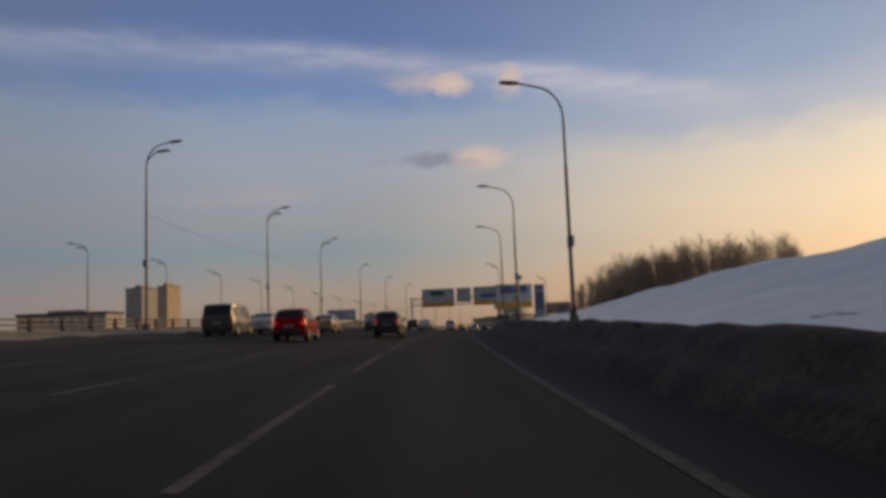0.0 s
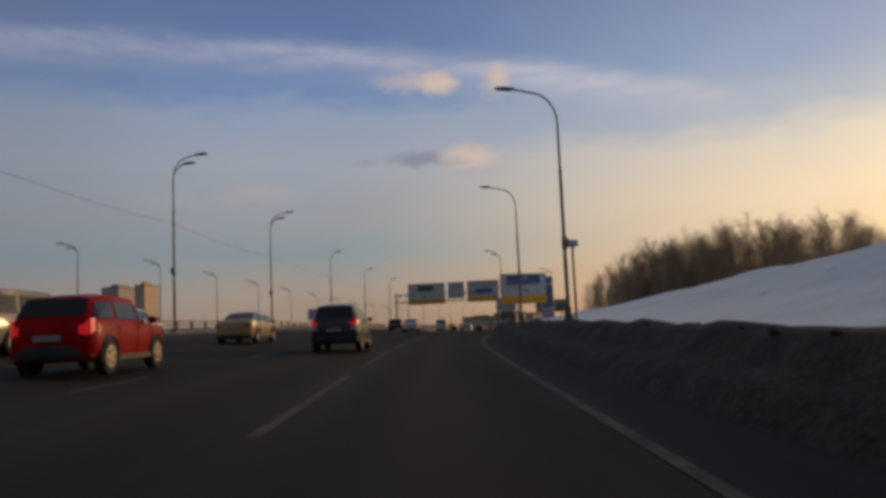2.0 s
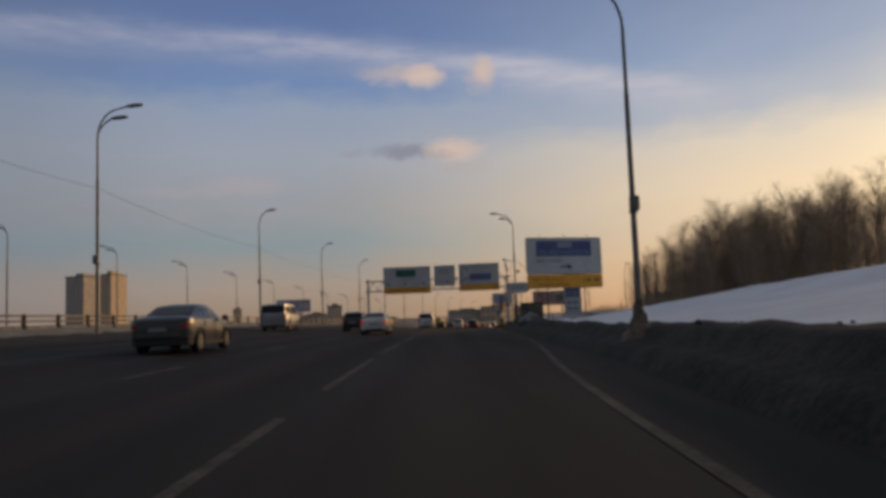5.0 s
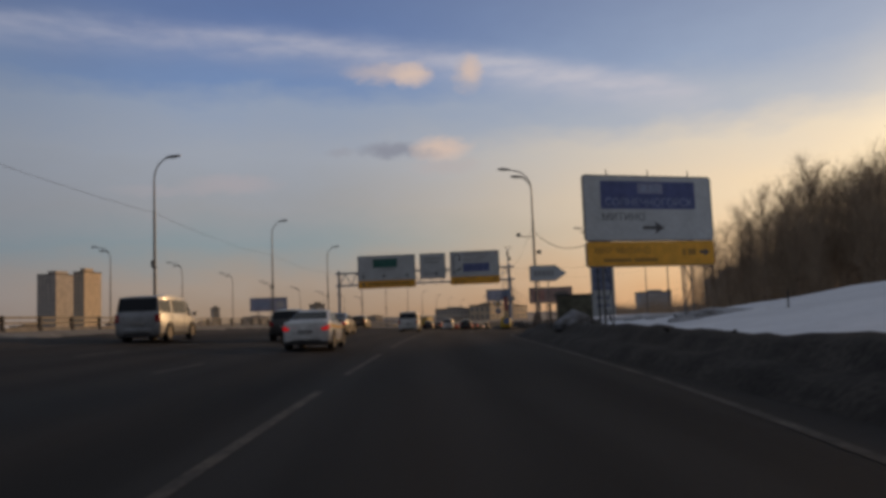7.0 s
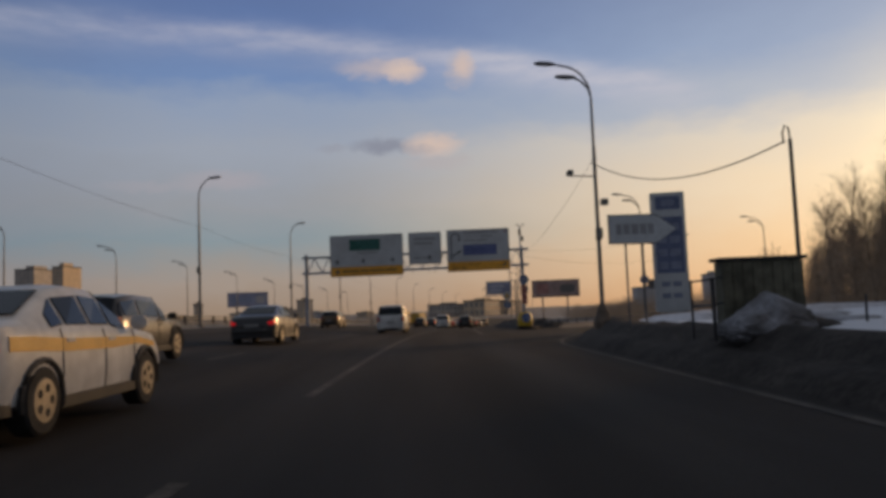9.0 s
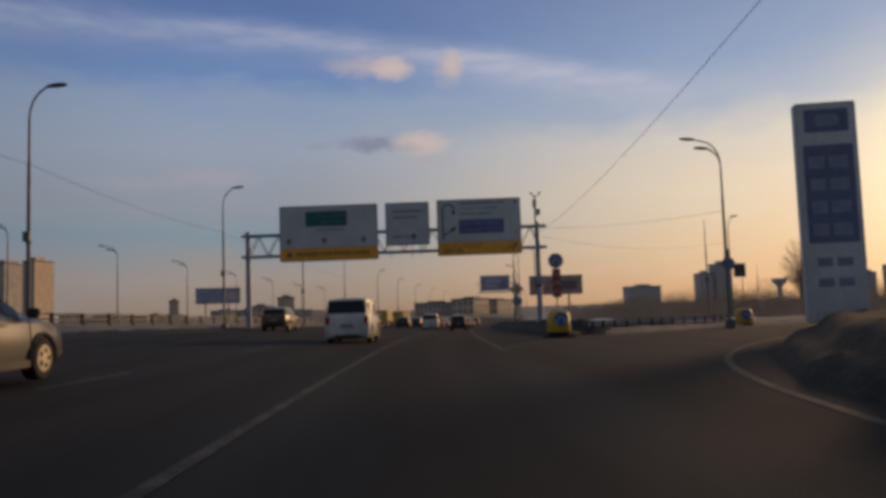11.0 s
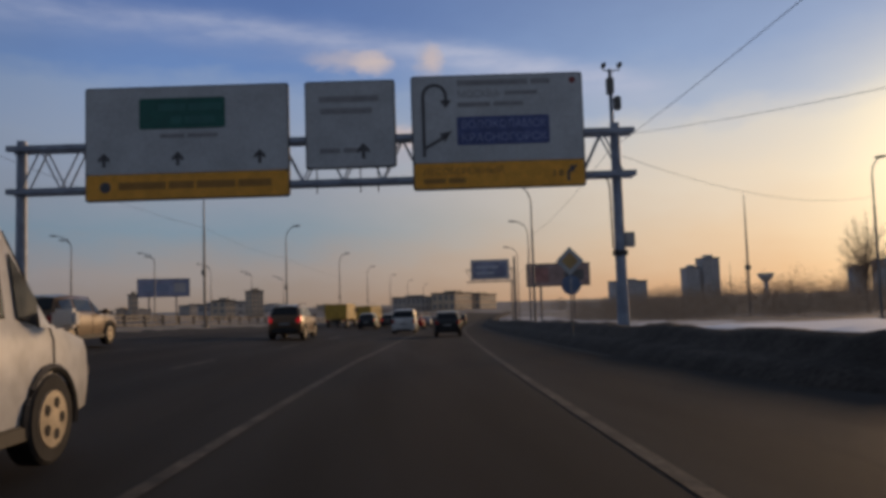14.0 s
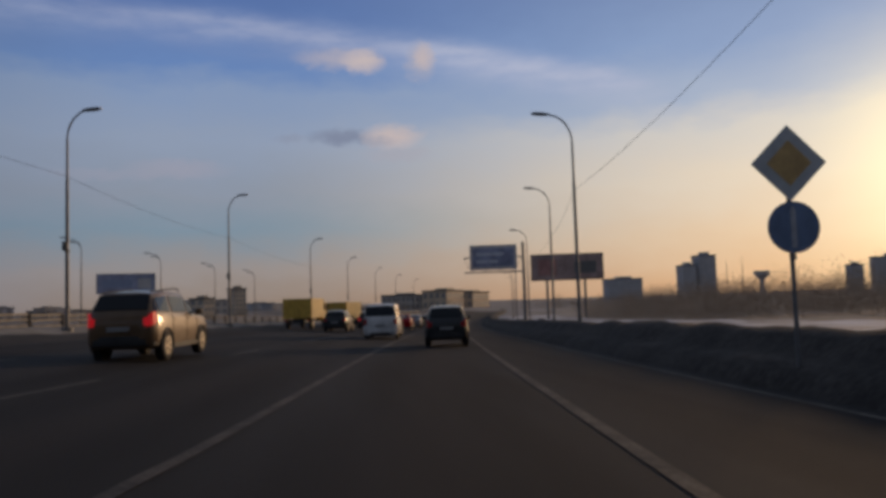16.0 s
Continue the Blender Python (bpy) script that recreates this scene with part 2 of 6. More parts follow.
M_INK = mat("black lettering", (0.05, 0.05, 0.055), 0.5, var=0.05)
# haze is painted in: inks greyed, pale lettering dimmed, blue field lightened
M_INKHAZED = mat("worn dark lettering", (0.105, 0.105, 0.11), 0.5, var=0.2, scale=4, fine=12)
M_HAZYBLUE = mat("faded blue-white lettering", (0.284, 0.338, 0.567), 0.5, var=0.15)
M_PALEBLUE = mat("pale blue lettering", (0.30, 0.36, 0.50), 0.5, var=0.15)
M_HAZYFIELD = mat("worn blue field", (0.075, 0.105, 0.27), 0.45, var=0.12)
M_WHITEINK = mat("white lettering", (0.60, 0.62, 0.65), 0.45, var=0.05)
M_HAZYINK = mat("faded lettering", (0.31, 0.315, 0.32), 0.5, var=0.1)
M_HAZYBROWN = mat("faded brown lettering", (0.42, 0.21, 0.035), 0.5, var=0.1)
M_HAZYGREEN = mat("faded pale green lettering", (0.035, 0.165, 0.145), 0.5, var=0.1)
M_SAND = mat("sandy snow", (0.34, 0.26, 0.185), 0.95, var=0.3, scale=1.2, fine=10, bump=1.0, rgb2=(0.17, 0.125, 0.085))
M_RUBBLE = mat("frozen rubble", (0.20, 0.15, 0.11), 0.95, var=0.35, scale=3, fine=14, bump=1.0, rgb2=(0.09, 0.075, 0.06))
M_YELLOWP = mat("yellow plastic", (0.62, 0.40, 0.02), 0.4, var=0.12)
M_CONCRETE = mat("concrete", (0.30, 0.28, 0.25), 0.85, var=0.2, scale=1.2, fine=20, bump=0.4)
M_BARK = mat("bark", (0.37, 0.28, 0.20), 0.95, var=0.3, scale=4, fine=30, bump=0.4, vary=0.15)
M_TWIG = mat("bare twigs", (0.47, 0.36, 0.25), 0.95, var=0.2, scale=1, fine=10, vary=0.2)
M_WALL_PANEL = mat("panel wall", (0.56, 0.50, 0.43), 0.85, var=0.12, scale=0.2, fine=2)
M_WALL_GREY = mat("grey facade", (0.60, 0.58, 0.565), 0.8, var=0.12, scale=0.2, fine=2)
M_WALL_WARM = mat("ochre facade", (0.68, 0.53, 0.36), 0.8, var=0.1, scale=0.2, fine=2)
M_WINDOW = mat("dark window glass", (0.26, 0.25, 0.25), 0.4, var=0.15, spec=0.4)
M_ROOF = mat("dark roofing", (0.06, 0.06, 0.06), 0.8, var=0.2)
M_SHED = mat("dark green boards", (0.15, 0.145, 0.10), 0.8, var=0.25, scale=3)
M_CABLE = mat("black cable", (0.02, 0.02, 0.02), 0.7, var=0.1)
M_TYRE = mat("tyre rubber", (0.02, 0.02, 0.02), 0.85, var=0.2)
M_RIM = mat("alloy rim", (0.34, 0.30, 0.24), 0.5, 0.5, var=0.2)
M_GLASS = mat("tinted car glass", (0.010, 0.012, 0.014), 0.1, var=0.05, spec=0.3)
M_TRIM = mat("black plastic trim", (0.02, 0.02, 0.02), 0.65, var=0.15)
M_TAIL = mat("red tail lamp", (0.30, 0.008, 0.01), 0.25, var=0.1)
M_BRAKE = mat("lit brake lamp", (0.62, 0.012, 0.016), 0.25, var=0.05, emit=0.35)
M_HEAD = mat("headlamp glass", (0.36, 0.35, 0.34), 0.15, 0.3, var=0.1)
M_PLATE = mat("dusty plate face", (0.26, 0.26, 0.255), 0.5, var=0.06)


def paint(name, rgb, metal=0.2, coat=0.5, spec=0.35):
    return mat(name, rgb, 0.42, metal, var=0.12, scale=1.2, fine=6, coat=coat, rgb2=tuple(0.75 * c + 0.004 for c in rgb), spec=spec)


# ---------------------------------------------------------------- mesh helpers
def finish(name, bm, material, smooth=False):
    me = bpy.data.meshes.new(name)
    bmesh.ops.recalc_face_normals(bm, faces=bm.faces)
    bm.to_mesh(me)
    bm.free()
    me.materials.append(material)
    if smooth:
        me.shade_smooth()
        me.set_sharp_from_angle(angle=radians(38))
    return me


def part(name, bm, material, parent, label="", smooth=False):
    ob = new(name, finish(name, bm, material, smooth))
    ob.parent = parent
    if label:
        tagged(ob, label)
    return ob


def thing(name, label, category, m=None, group="", kind=""):
    ob = new(name)
    ob.empty_display_size = 0.3
    tagged(ob, label, category, group, kind)
    if m is not None:
        ob.matrix_basis = m
    return ob


def box(bm, x0, x1, y0, y1, z0, z1, bevel=0.0):
    g = bmesh.ops.create_cube(bm, size=1, matrix=Matrix.LocRotScale(((x0 + x1) / 2, (y0 + y1) / 2, (z0 + z1) / 2), None, (x1 - x0, y1 - y0, z1 - z0)))
    if bevel:
        es = list({e for v in g["verts"] for e in v.link_edges})
        bmesh.ops.bevel(bm, geom=es, offset=bevel, segments=2, affect="EDGES")
    return bm


def bmbox(*a, **k):
    return box(bmesh.new(), *a, **k)


def tube(bm, pts, radii, n=8, cap=True):
    pts = [Vector(p) for p in pts]
    if isinstance(radii, (int, float)):
        radii = [radii] * len(pts)
    rings = []
    for i, p in enumerate(pts):
        d = (pts[min(i + 1, len(pts) - 1)] - pts[max(i - 1, 0)]).normalized()
        a = d.cross(Vector((0, 0, 1)) if abs(d.z) < 0.9 else Vector((0, 1, 0))).normalized()
        b = d.cross(a)
        rings.append([bm.verts.new(p + radii[i] * (math.cos(k * math.tau / n) * a + math.sin(k * math.tau / n) * b)) for k in range(n)])
    for r, s in zip(rings, rings[1:]):
        for k in range(n):
            bm.faces.new((r[k], r[(k + 1) % n], s[(k + 1) % n], s[k]))
    if cap:
        bm.faces.new(rings[0])
        bm.faces.new(rings[-1][::-1])
    return bm


def bmtube(*a, **k):
    return tube(bmesh.new(), *a, **k)


def slab(bm, pts, y0, y1):
    """An upright plate with the outline pts (x, z), from y0 to y1."""
    f = [bm.verts.new((x, y0, z)) for x, z in pts]
    b = [bm.verts.new((x, y1, z)) for x, z in pts]
    bm.faces.new(f)
    bm.faces.new(b[::-1])
    for i in range(len(pts)):
        j = (i + 1) % len(pts)
        bm.faces.new((f[i], b[i], b[j], f[j]))
    return bm


def bmslab(*a):
    return slab(bmesh.new(), *a)


def rounded(x0, x1, z0, z1, r, n=5):
    out = []
    for cx, cz, a0 in ((x1 - r, z1 - r, 0), (x0 + r, z1 - r, 90), (x0 + r, z0 + r, 180), (x1 - r, z0 + r, 270)):
        for i in range(n):
            a = radians(a0 + 90 * i / (n - 1))
            out.append((cx + r * math.cos(a), cz + r * math.sin(a)))
    return out


def disc(cx, cz, r, n=28):
    return [(cx + r * math.cos(i * math.tau / n), cz + r * math.sin(i * math.tau / n)) for i in range(n)]


def words(text, size, x, y, z, material, parent, name="lettering", width=None):
    """Letters on an upright plate that faces -y, from x on."""
    cu = bpy.data.curves.new(name, "FONT")
    cu.body, cu.size, cu.extrude = text, size, 0.004
    tmp = bpy.data.objects.new("tmp", cu)
    me = bpy.data.meshes.new_from_object(tmp)
    bpy.data.objects.remove(tmp)
    me.materials.append(material)
    sx = width / max(max(v.co.x for v in me.vertices), 0.01) if width else 1.0
    for v in me.vertices:
        v.co = Vector((x + v.co.x * sx, y - v.co.z, z + v.co.y))
    ob = new(name, me)
    ob.parent = parent
    return ob


def sheet(name, rows, material, label, category, smooth=True):
    """One strip of ground from rows of points."""
    bm = bmesh.new()
    vs = [[bm.verts.new(p) for p in r] for r in rows]
    for a, b in zip(vs, vs[1:]):
        for i in range(len(a) - 1):
            bm.faces.new((a[i], a[i + 1], b[i + 1], b[i]))
    ob = new(name, finish(name, bm, material))
    if smooth:
        ob.data.shade_smooth()
    return tagged(ob, label, category, kind="structure")

# ---------------------------------------------------------------- ground, road, banks
def lumps(x, y, s, seed=0.0):
    return noise.noise(Vector((x * s, y * s, seed)))


ys_far = [-500, -250, -120] + [-80 + 10 * i for i in range(60)] + [600, 800, 1100, 1500, 2100, 2900, 3900, 4800]
us_far = [-3500, -2000, -1000, -500, -250, -120, -70, -45, -30, -22, -18, -15.5, -14.1, -13.6, -6, 0, 3, 4.4, 6, 9, 15, 25, 40, 70, 120, 250, 500, 1000, 2000, 3500]


def base_height(u, y):
    left = min(max((-13.7 - u) / 2.5, 0), 1) * 0.12
    right = min(max((u - 4.6) / 3.0, 0), 1) * 0.25 if not 130 < y < 178 else 0.0
    return -0.12 + left + right


sheet("ground", [[spot(u, y, base_height(u, y)) for u in us_far] for y in ys_far], M_FIELD, "frozen brown ground with patches of old snow", "ground")


def right_edge(y):
    if y < 60:
        return 3.5
    if y < 82:
        return 3.5 + 1.2 * (y - 60) / 22
    if y < 157:
        return 4.7
    return 4.7 + 0.5 * min((y - 157) / 12, 1)


def wear_lanes(m):
    """Wheel tracks and a brown oil stripe in each lane, by the distance across the road."""
    n, l = m.node_tree.nodes, m.node_tree.links
    bsdf = n["Principled BSDF"]
    src = bsdf.inputs["Base Color"].links[0].from_socket
    at = n.new("ShaderNodeAttribute")
    at.attribute_name = "across"

    def op(kind, a, b):
        k = n.new("ShaderNodeMath")
        k.operation = kind
        for i, v in enumerate((a, b)):
            if isinstance(v, (int, float)):
                k.inputs[i].default_value = v
            else:
                l.new(v, k.inputs[i])
        return k.outputs[0]

    turn = op("MULTIPLY", op("ADD", at.outputs["Fac"], 0.02), math.tau / 3.95)
    centre = op("MULTIPLY_ADD", op("COSINE", turn, 0), 0.5)
    centre.node.inputs[2].default_value = 0.5
    tracks = op("COSINE", op("MULTIPLY", turn, 2.0), 0)
    rough = n.new("ShaderNodeTexNoise")
    rough.inputs["Scale"].default_value, rough.inputs["Detail"].default_value = 0.35, 5
    stripe = op("MULTIPLY", op("POWER", centre, 4.0), rough.outputs["Fac"])
    gain = op("MULTIPLY_ADD", tracks, 0.13)
    gain.node.inputs[2].default_value = 0.98
    hs = n.new("ShaderNodeHueSaturation")
    l.new(gain, hs.inputs["Value"])
    l.new(src, hs.inputs["Color"])
    mix = n.new("ShaderNodeMix")
    mix.data_type = "RGBA"
    l.new(op("MULTIPLY", stripe, 0.75), mix.inputs[0])
    l.new(hs.outputs[0], mix.inputs[6])
    mix.inputs[7].default_value = (0.040, 0.029, 0.022, 1)
    l.new(mix.outputs[2], bsdf.inputs["Base Color"])


ys_road = [-70 + 3.0 * i for i in range(190)]
wear_lanes(M_ROAD)
road = sheet("road", [[spot(u, y, 0.0) for u in (-13.9, -12, -9.9, -7.9, -5.95, -4, -2, 0, 2, right_edge(y))] for y in ys_road], M_ROAD, "dark grey worn asphalt of a wide highway", "road")
across = road.data.attributes.new("across", "FLOAT", "POINT")
across.data.foreach_set("value", [u for y in ys_road for u in (-13.9, -12, -9.9, -7.9, -5.95, -4, -2, 0, 2, right_edge(y))])


def along(path, step=2.0):
    """Points and right-hand normals every step metres along a path of (u, y), smoothed."""
    pts = [Vector((u, y, 0)) for u, y in path]
    out = []
    for i in range(len(pts) - 1):
        p0, p1, p2, p3 = pts[max(i - 1, 0)], pts[i], pts[i + 1], pts[min(i + 2, len(pts) - 1)]
        k = max(int((p2 - p1).length / step), 1)
        for j in range(k):
            t = j / k
            out.append(0.5 * ((2 * p1) + (p2 - p0) * t + (2 * p0 - 5 * p1 + 4 * p2 - p3) * t * t + (3 * p1 - p0 - 3 * p2 + p3) * t ** 3))
    out.append(pts[-1])
    res = []
    for i, p in enumerate(out):
        d = (out[min(i + 1, len(out) - 1)] - out[max(i - 1, 0)]).normalized()
        res.append((p, Vector((d.y, -d.x, 0))))
    return res


def ribbon(name, path, offsets, h, material, label, category, step=2.0, rough=0.0, seed=0.0, tall=lambda y: 1.0, fade=1):
    """A strip along a path: offsets to the right and heights, roughened."""
    rows = []
    for i, (p, n) in enumerate(along(path, step)):
        row = []
        grow = min(i / fade, 1) if fade > 1 else 1.0
        for o, z in zip(offsets, h):
            q = p + n * (o + (rough * 0.7 * lumps(p.y, o, 0.7, seed + 5) if 0 < abs(z) else 0))
            row.append(spot(q.x, q.y, z * grow * tall(q.y) - 0.08 * (1 - grow) + grow * (rough * lumps(q.x * 1.3, q.y, 0.55, seed) + 0.6 * rough * lumps(q.x, q.y, 1.7, seed + 3) if z > 0.1 else 0)))
        rows.append(row)
    return sheet(name, rows, material, label, category)


sheet("exit_road", [[spot(u, y, 0.0015) for u in (3.5, 8, 14, 22, 32, 45)] for y in range(124, 180, 4)], M_ASPHALT, "asphalt exit road that bends off the highway", "road")
BANK_1 = [(3.3, -66), (3.3, -20), (3.3, 20), (3.3, 56), (4.5, 80), (4.5, 110), (4.7, 127), (7.5, 137), (13, 146), (22, 152.5), (40, 159)]
BANK_2 = [(7.4, 157.9), (6.7, 158.9), (5.9, 160.8), (5.3, 166), (4.95, 178), (4.6, 200), (4.3, 240), (4.3, 320), (4.5, 480)]
BANK_O = (-0.05, 0.25, 0.5, 0.92, 1.2, 1.58, 2.2, 3.0, 3.7)
BANK_H = (-0.05, 0.28, 0.42, 0.49, 0.80, 0.97, 0.86, 0.6, -0.2)
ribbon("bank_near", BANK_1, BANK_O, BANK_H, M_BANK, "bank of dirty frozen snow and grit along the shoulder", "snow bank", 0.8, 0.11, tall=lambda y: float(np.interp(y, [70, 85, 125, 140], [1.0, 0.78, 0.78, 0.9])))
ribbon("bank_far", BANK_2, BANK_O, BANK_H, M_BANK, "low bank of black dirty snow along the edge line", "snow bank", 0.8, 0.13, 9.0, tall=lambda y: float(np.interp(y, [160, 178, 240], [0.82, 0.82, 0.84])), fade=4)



def soil(m, amount, scale, dark):
    """Thin streaks of grit and dead grass that show through the snow."""
    n, l = m.node_tree.nodes, m.node_tree.links
    bsdf = n["Principled BSDF"]
    src = bsdf.inputs["Base Color"].links[0].from_socket
    tc, mp, tx, rg, mx = (n.new(k) for k in ("ShaderNodeTexCoord", "ShaderNodeMapping", "ShaderNodeTexNoise", "ShaderNodeMapRange", "ShaderNodeMix"))
    mp.inputs["Scale"].default_value = (1.0, 0.45, 2.5)
    tx.inputs["Scale"].default_value, tx.inputs["Detail"].default_value, tx.inputs["Roughness"].default_value = scale, 6, 0.65
    rg.inputs["From Min"].default_value, rg.inputs["From Max"].default_value = amount, amount + 0.07
    mx.data_type = "RGBA"
    mx.inputs[7].default_value = (*dark, 1)
    l.new(tc.outputs["Object"], mp.inputs["Vector"])
    l.new(mp.outputs[0], tx.inputs["Vector"])
    l.new(tx.outputs["Fac"], rg.inputs["Value"])
    l.new(rg.outputs[0], mx.inputs[0])
    l.new(src, mx.inputs[6])
    l.new(mx.outputs[2], bsdf.inputs["Base Color"])


soil(M_SNOW, 0.66, 0.55, (0.16, 0.14, 0.125))
soil(M_SNOWDIM, 0.58, 0.8, (0.12, 0.10, 0.085))
HILL_Y = [-80, 10, 31, 50, 70, 87, 100, 110, 118, 126, 134]
HILL_Z = [4.8, 4.2, 3.8, 3.5, 3.15, 2.6, 2.4, 2.0, 1.4, 0.85, 0.6]


def hill(u, y):
    top = float(np.interp(y, HILL_Y, HILL_Z))
    t = min(max((u - 5.6) / 12.4, 0), 1)
    t = t * (0.55 + 0.45 * t) if t < 1 else 1
    if u > 140:
        return -0.4
    z = 0.62 + (top - 0.62) * t + 0.02 * max(u - 18, 0) * min(top / 3, 1)
    return z + 0.22 * min(t * 2, 1) * lumps(u, y, 0.13, 2) + 0.05 * lumps(u, y, 0.8, 4) + 0.05 * lumps(u, y, 0.35, 7)


sheet("snow_slope", [[spot(u, y, hill(u, y) if y < 134.2 else -0.3) for u in [5.3 + 0.6 * i + (right_edge(y) - 3.5 + 0.3 * max(y - 121, 0)) * (1 - i / 24) for i in range(24)] + [20.5, 23, 27, 33, 40, 50, 65, 85, 110, 150]] for y in [-66 + 1.6 * i for i in range(127)]],
      M_SNOW, "smooth slope of blue-white snow beside the highway", "snow")
ribbon("snow_verge", [(6.9, 123.5), (8.7, 129.5), (12.6, 138.6), (19, 146), (28, 151), (44, 157), (60, 160)], (-2.2, -1.5, -0.4, 0.5, 1.2, 2.0, 3, 4.4, 6, 9, 12, 24, 40), (-0.2, 0.5, 0.72, 0.8, 0.84, 0.86, 0.88, 0.9, 0.92, 0.94, 0.96, 1.0, 1.1), M_SNOWDIM, "trampled snow beside the exit road", "snow", 0.8, 0.22, 4.0, fade=4)
sheet("snow_island", [[spot(7.4 + f * min(1.2 * (y - 160.5), 15), y, 0.42 + 0.3 * math.exp(-((f * min(1.2 * (y - 160.5), 15) - 2.2) / 1.6) ** 2) * (0.7 + lumps(y, f, 0.25)) + 0.1 * lumps(6 + 30 * f, y, 0.5, 6)) for f in (0, .04, .08, .13, .19, .27, .38, .55, .75, 1.0)] for y in [161.5 + 1.5 * i for i in range(18)]],
      M_SNOW, "old snow lying behind the dirty bank", "snow")
sheet("snow_patches", [[spot(7.0 + f * 14, y, 0.3 + 0.3 * math.exp(-((f * 14 - 2.2) / 1.8) ** 2) * (0.5 + 1.6 * lumps(y, f, 0.13)) + 0.16 * lumps(6 + 30 * f, y, 0.2, 6)) for f in (0, .04, .08, .13, .19, .27, .38, .55, .75, 1.0)] for y in [187 + 1.5 * i for i in range(112)]],
      M_SNOWPATCH, "patches of old snow and brown ground behind the bank", "snow")
ribbon("verge_sunny", [(7.0, 159.4), (12, 164.2), (18.8, 170.2), (30, 176)], (2.0, 1.4, 0.8, 0.2, -0.6, -1.5), (-0.02, 0.12, 0.24, 0.3, 0.34, 0.3), M_SAND, "sandy snow verge under the guard rail", "verge", 1.0, 0.06, 2.0, fade=3)

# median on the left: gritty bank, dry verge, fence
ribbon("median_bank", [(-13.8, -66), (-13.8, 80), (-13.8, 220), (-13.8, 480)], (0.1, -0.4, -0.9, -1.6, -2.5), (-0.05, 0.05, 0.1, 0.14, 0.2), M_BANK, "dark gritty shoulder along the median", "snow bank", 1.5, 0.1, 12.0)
ribbon("median_verge", [(-16.2, -66), (-16.2, 80), (-16.2, 220), (-16.2, 480)], (0.3, -0.4, -1.2, -2.4, -4.1), (0.16, 0.32, 0.44, 0.45, 0.3), M_VERGE, "dry grass and grey snow on the median", "verge", 2.0, 0.1, 14.0)
sheet("opposite_road", [[spot(u, y, 0.15) for u in (-40, -33, -27, -20.6)] for y in ys_road], M_ASPHALT, "asphalt of the opposite carriageway", "road")


# ---------------------------------------------------------------- markings
def marking(name, pts, width, label, h=0.009, paint_mat=None):
    rows = []
    for p, n in along(pts, 1.5):
        a, b = p - n * width / 2, p + n * width / 2
        rows.append([spot(a.x, a.y, h), spot(b.x, b.y, h)])
    return sheet(name, rows, paint_mat or M_LINE, label, "road marking", smooth=False)


marking("edge_line", [(1.95, -66), (1.95, 0), (1.95, 40), (1.98, 56), (2.25, 65), (2.75, 74), (3.4, 82), (3.9, 90), (4.08, 98), (4.1, 126)], 0.16, "badly worn white edge line", paint_mat=M_LINE_WORN)
marking("edge_line_exit", [(4.1, 126.2), (4.6, 130.5), (6.0, 136), (8.6, 141.5), (13, 147.5), (21, 153.5)], 0.16, "worn white edge line")
marking("lane_line_right", [(1.97, 145.0), (1.92, 150), (1.86, 156), (1.78, 168), (1.76, 200), (1.76, 330)], 0.16, "worn white solid lane line")
marking("edge_line_far", [(4.85, 171), (4.75, 174), (4.55, 180), (4.2, 200), (3.9, 240), (3.9, 330)], 0.13, "almost worn-off white edge line", paint_mat=M_LINE_WORN)
marking("gore_line", [(2.02, 145.3), (2.3, 146.6), (2.75, 148.2), (3.6, 150.6), (4.6, 153.0), (5.7, 155.5), (6.2, 157.6)], 0.16, "worn white line round the traffic island", paint_mat=M_LINE_WORN)
marking("lane_line_left", [(-2.05, 112), (-2.2, 141), (-2.28, 172), (-2.16, 184), (-2.12, 250), (-2.12, 420)], 0.15, "worn white solid lane line")
for k in range(13):
    y0 = 96.8 + 13 * (k - 12)
    marking("lane_dash", [(-2.0, y0), (-2.0, y0 + 9.3)], 0.15, "worn white lane dash")
for u in (-5.95, -9.9):
    for k in range(30):
        y0 = -60 + 12 * k + (5 if u < -8 else 0)
        marking("lane_dash", [(u, y0), (u, y0 + 3.4)], 0.15, "worn white lane dash")
marking("median_line", [(-13.3, -66), (-13.3, 120), (-13.3, 420)], 0.16, "worn white line along the median")

# ---------------------------------------------------------------- street lamps
def lamp_head(bm_house, bm_lens, at, ahead):
    """A flat cobra head at the end of an arm: housing and lens, pointing along ahead (x sign)."""
    x, y, z = at
    pts = [(0, 0.06, 0.06), (0.12, 0.12, 0.09), (0.35, 0.18, 0.11), (0.64, 0.17, 0.10), (0.84, 0.09, 0.05)]
    rings = []
    for d, w, t in pts:
        rings.append([bm_house.verts.new((x + ahead * d, y + a * w, z + 0.09 * d + b * t)) for a, b in ((-1, -0.35), (-0.75, 0.6), (0, 1), (0.75, 0.6), (1, -0.35), (0, -0.5))])
    for r, s in zip(rings, rings[1:]):
        for k in range(6):
            bm_house.faces.new((r[k], r[(k + 1) % 6], s[(k + 1) % 6], s[k]))
    bm_house.faces.new(rings[0])
    bm_house.faces.new(rings[-1][::-1])
    g = bmesh.ops.create_uvsphere(bm_lens, u_segments=10, v_segments=6, radius=1)
    for v in g["verts"]:
        v.co = Vector((x + ahead * (0.45 + 0.22 * v.co.x), y + 0.11 * v.co.y, z + 0.02 + 0.05 * v.co.z))


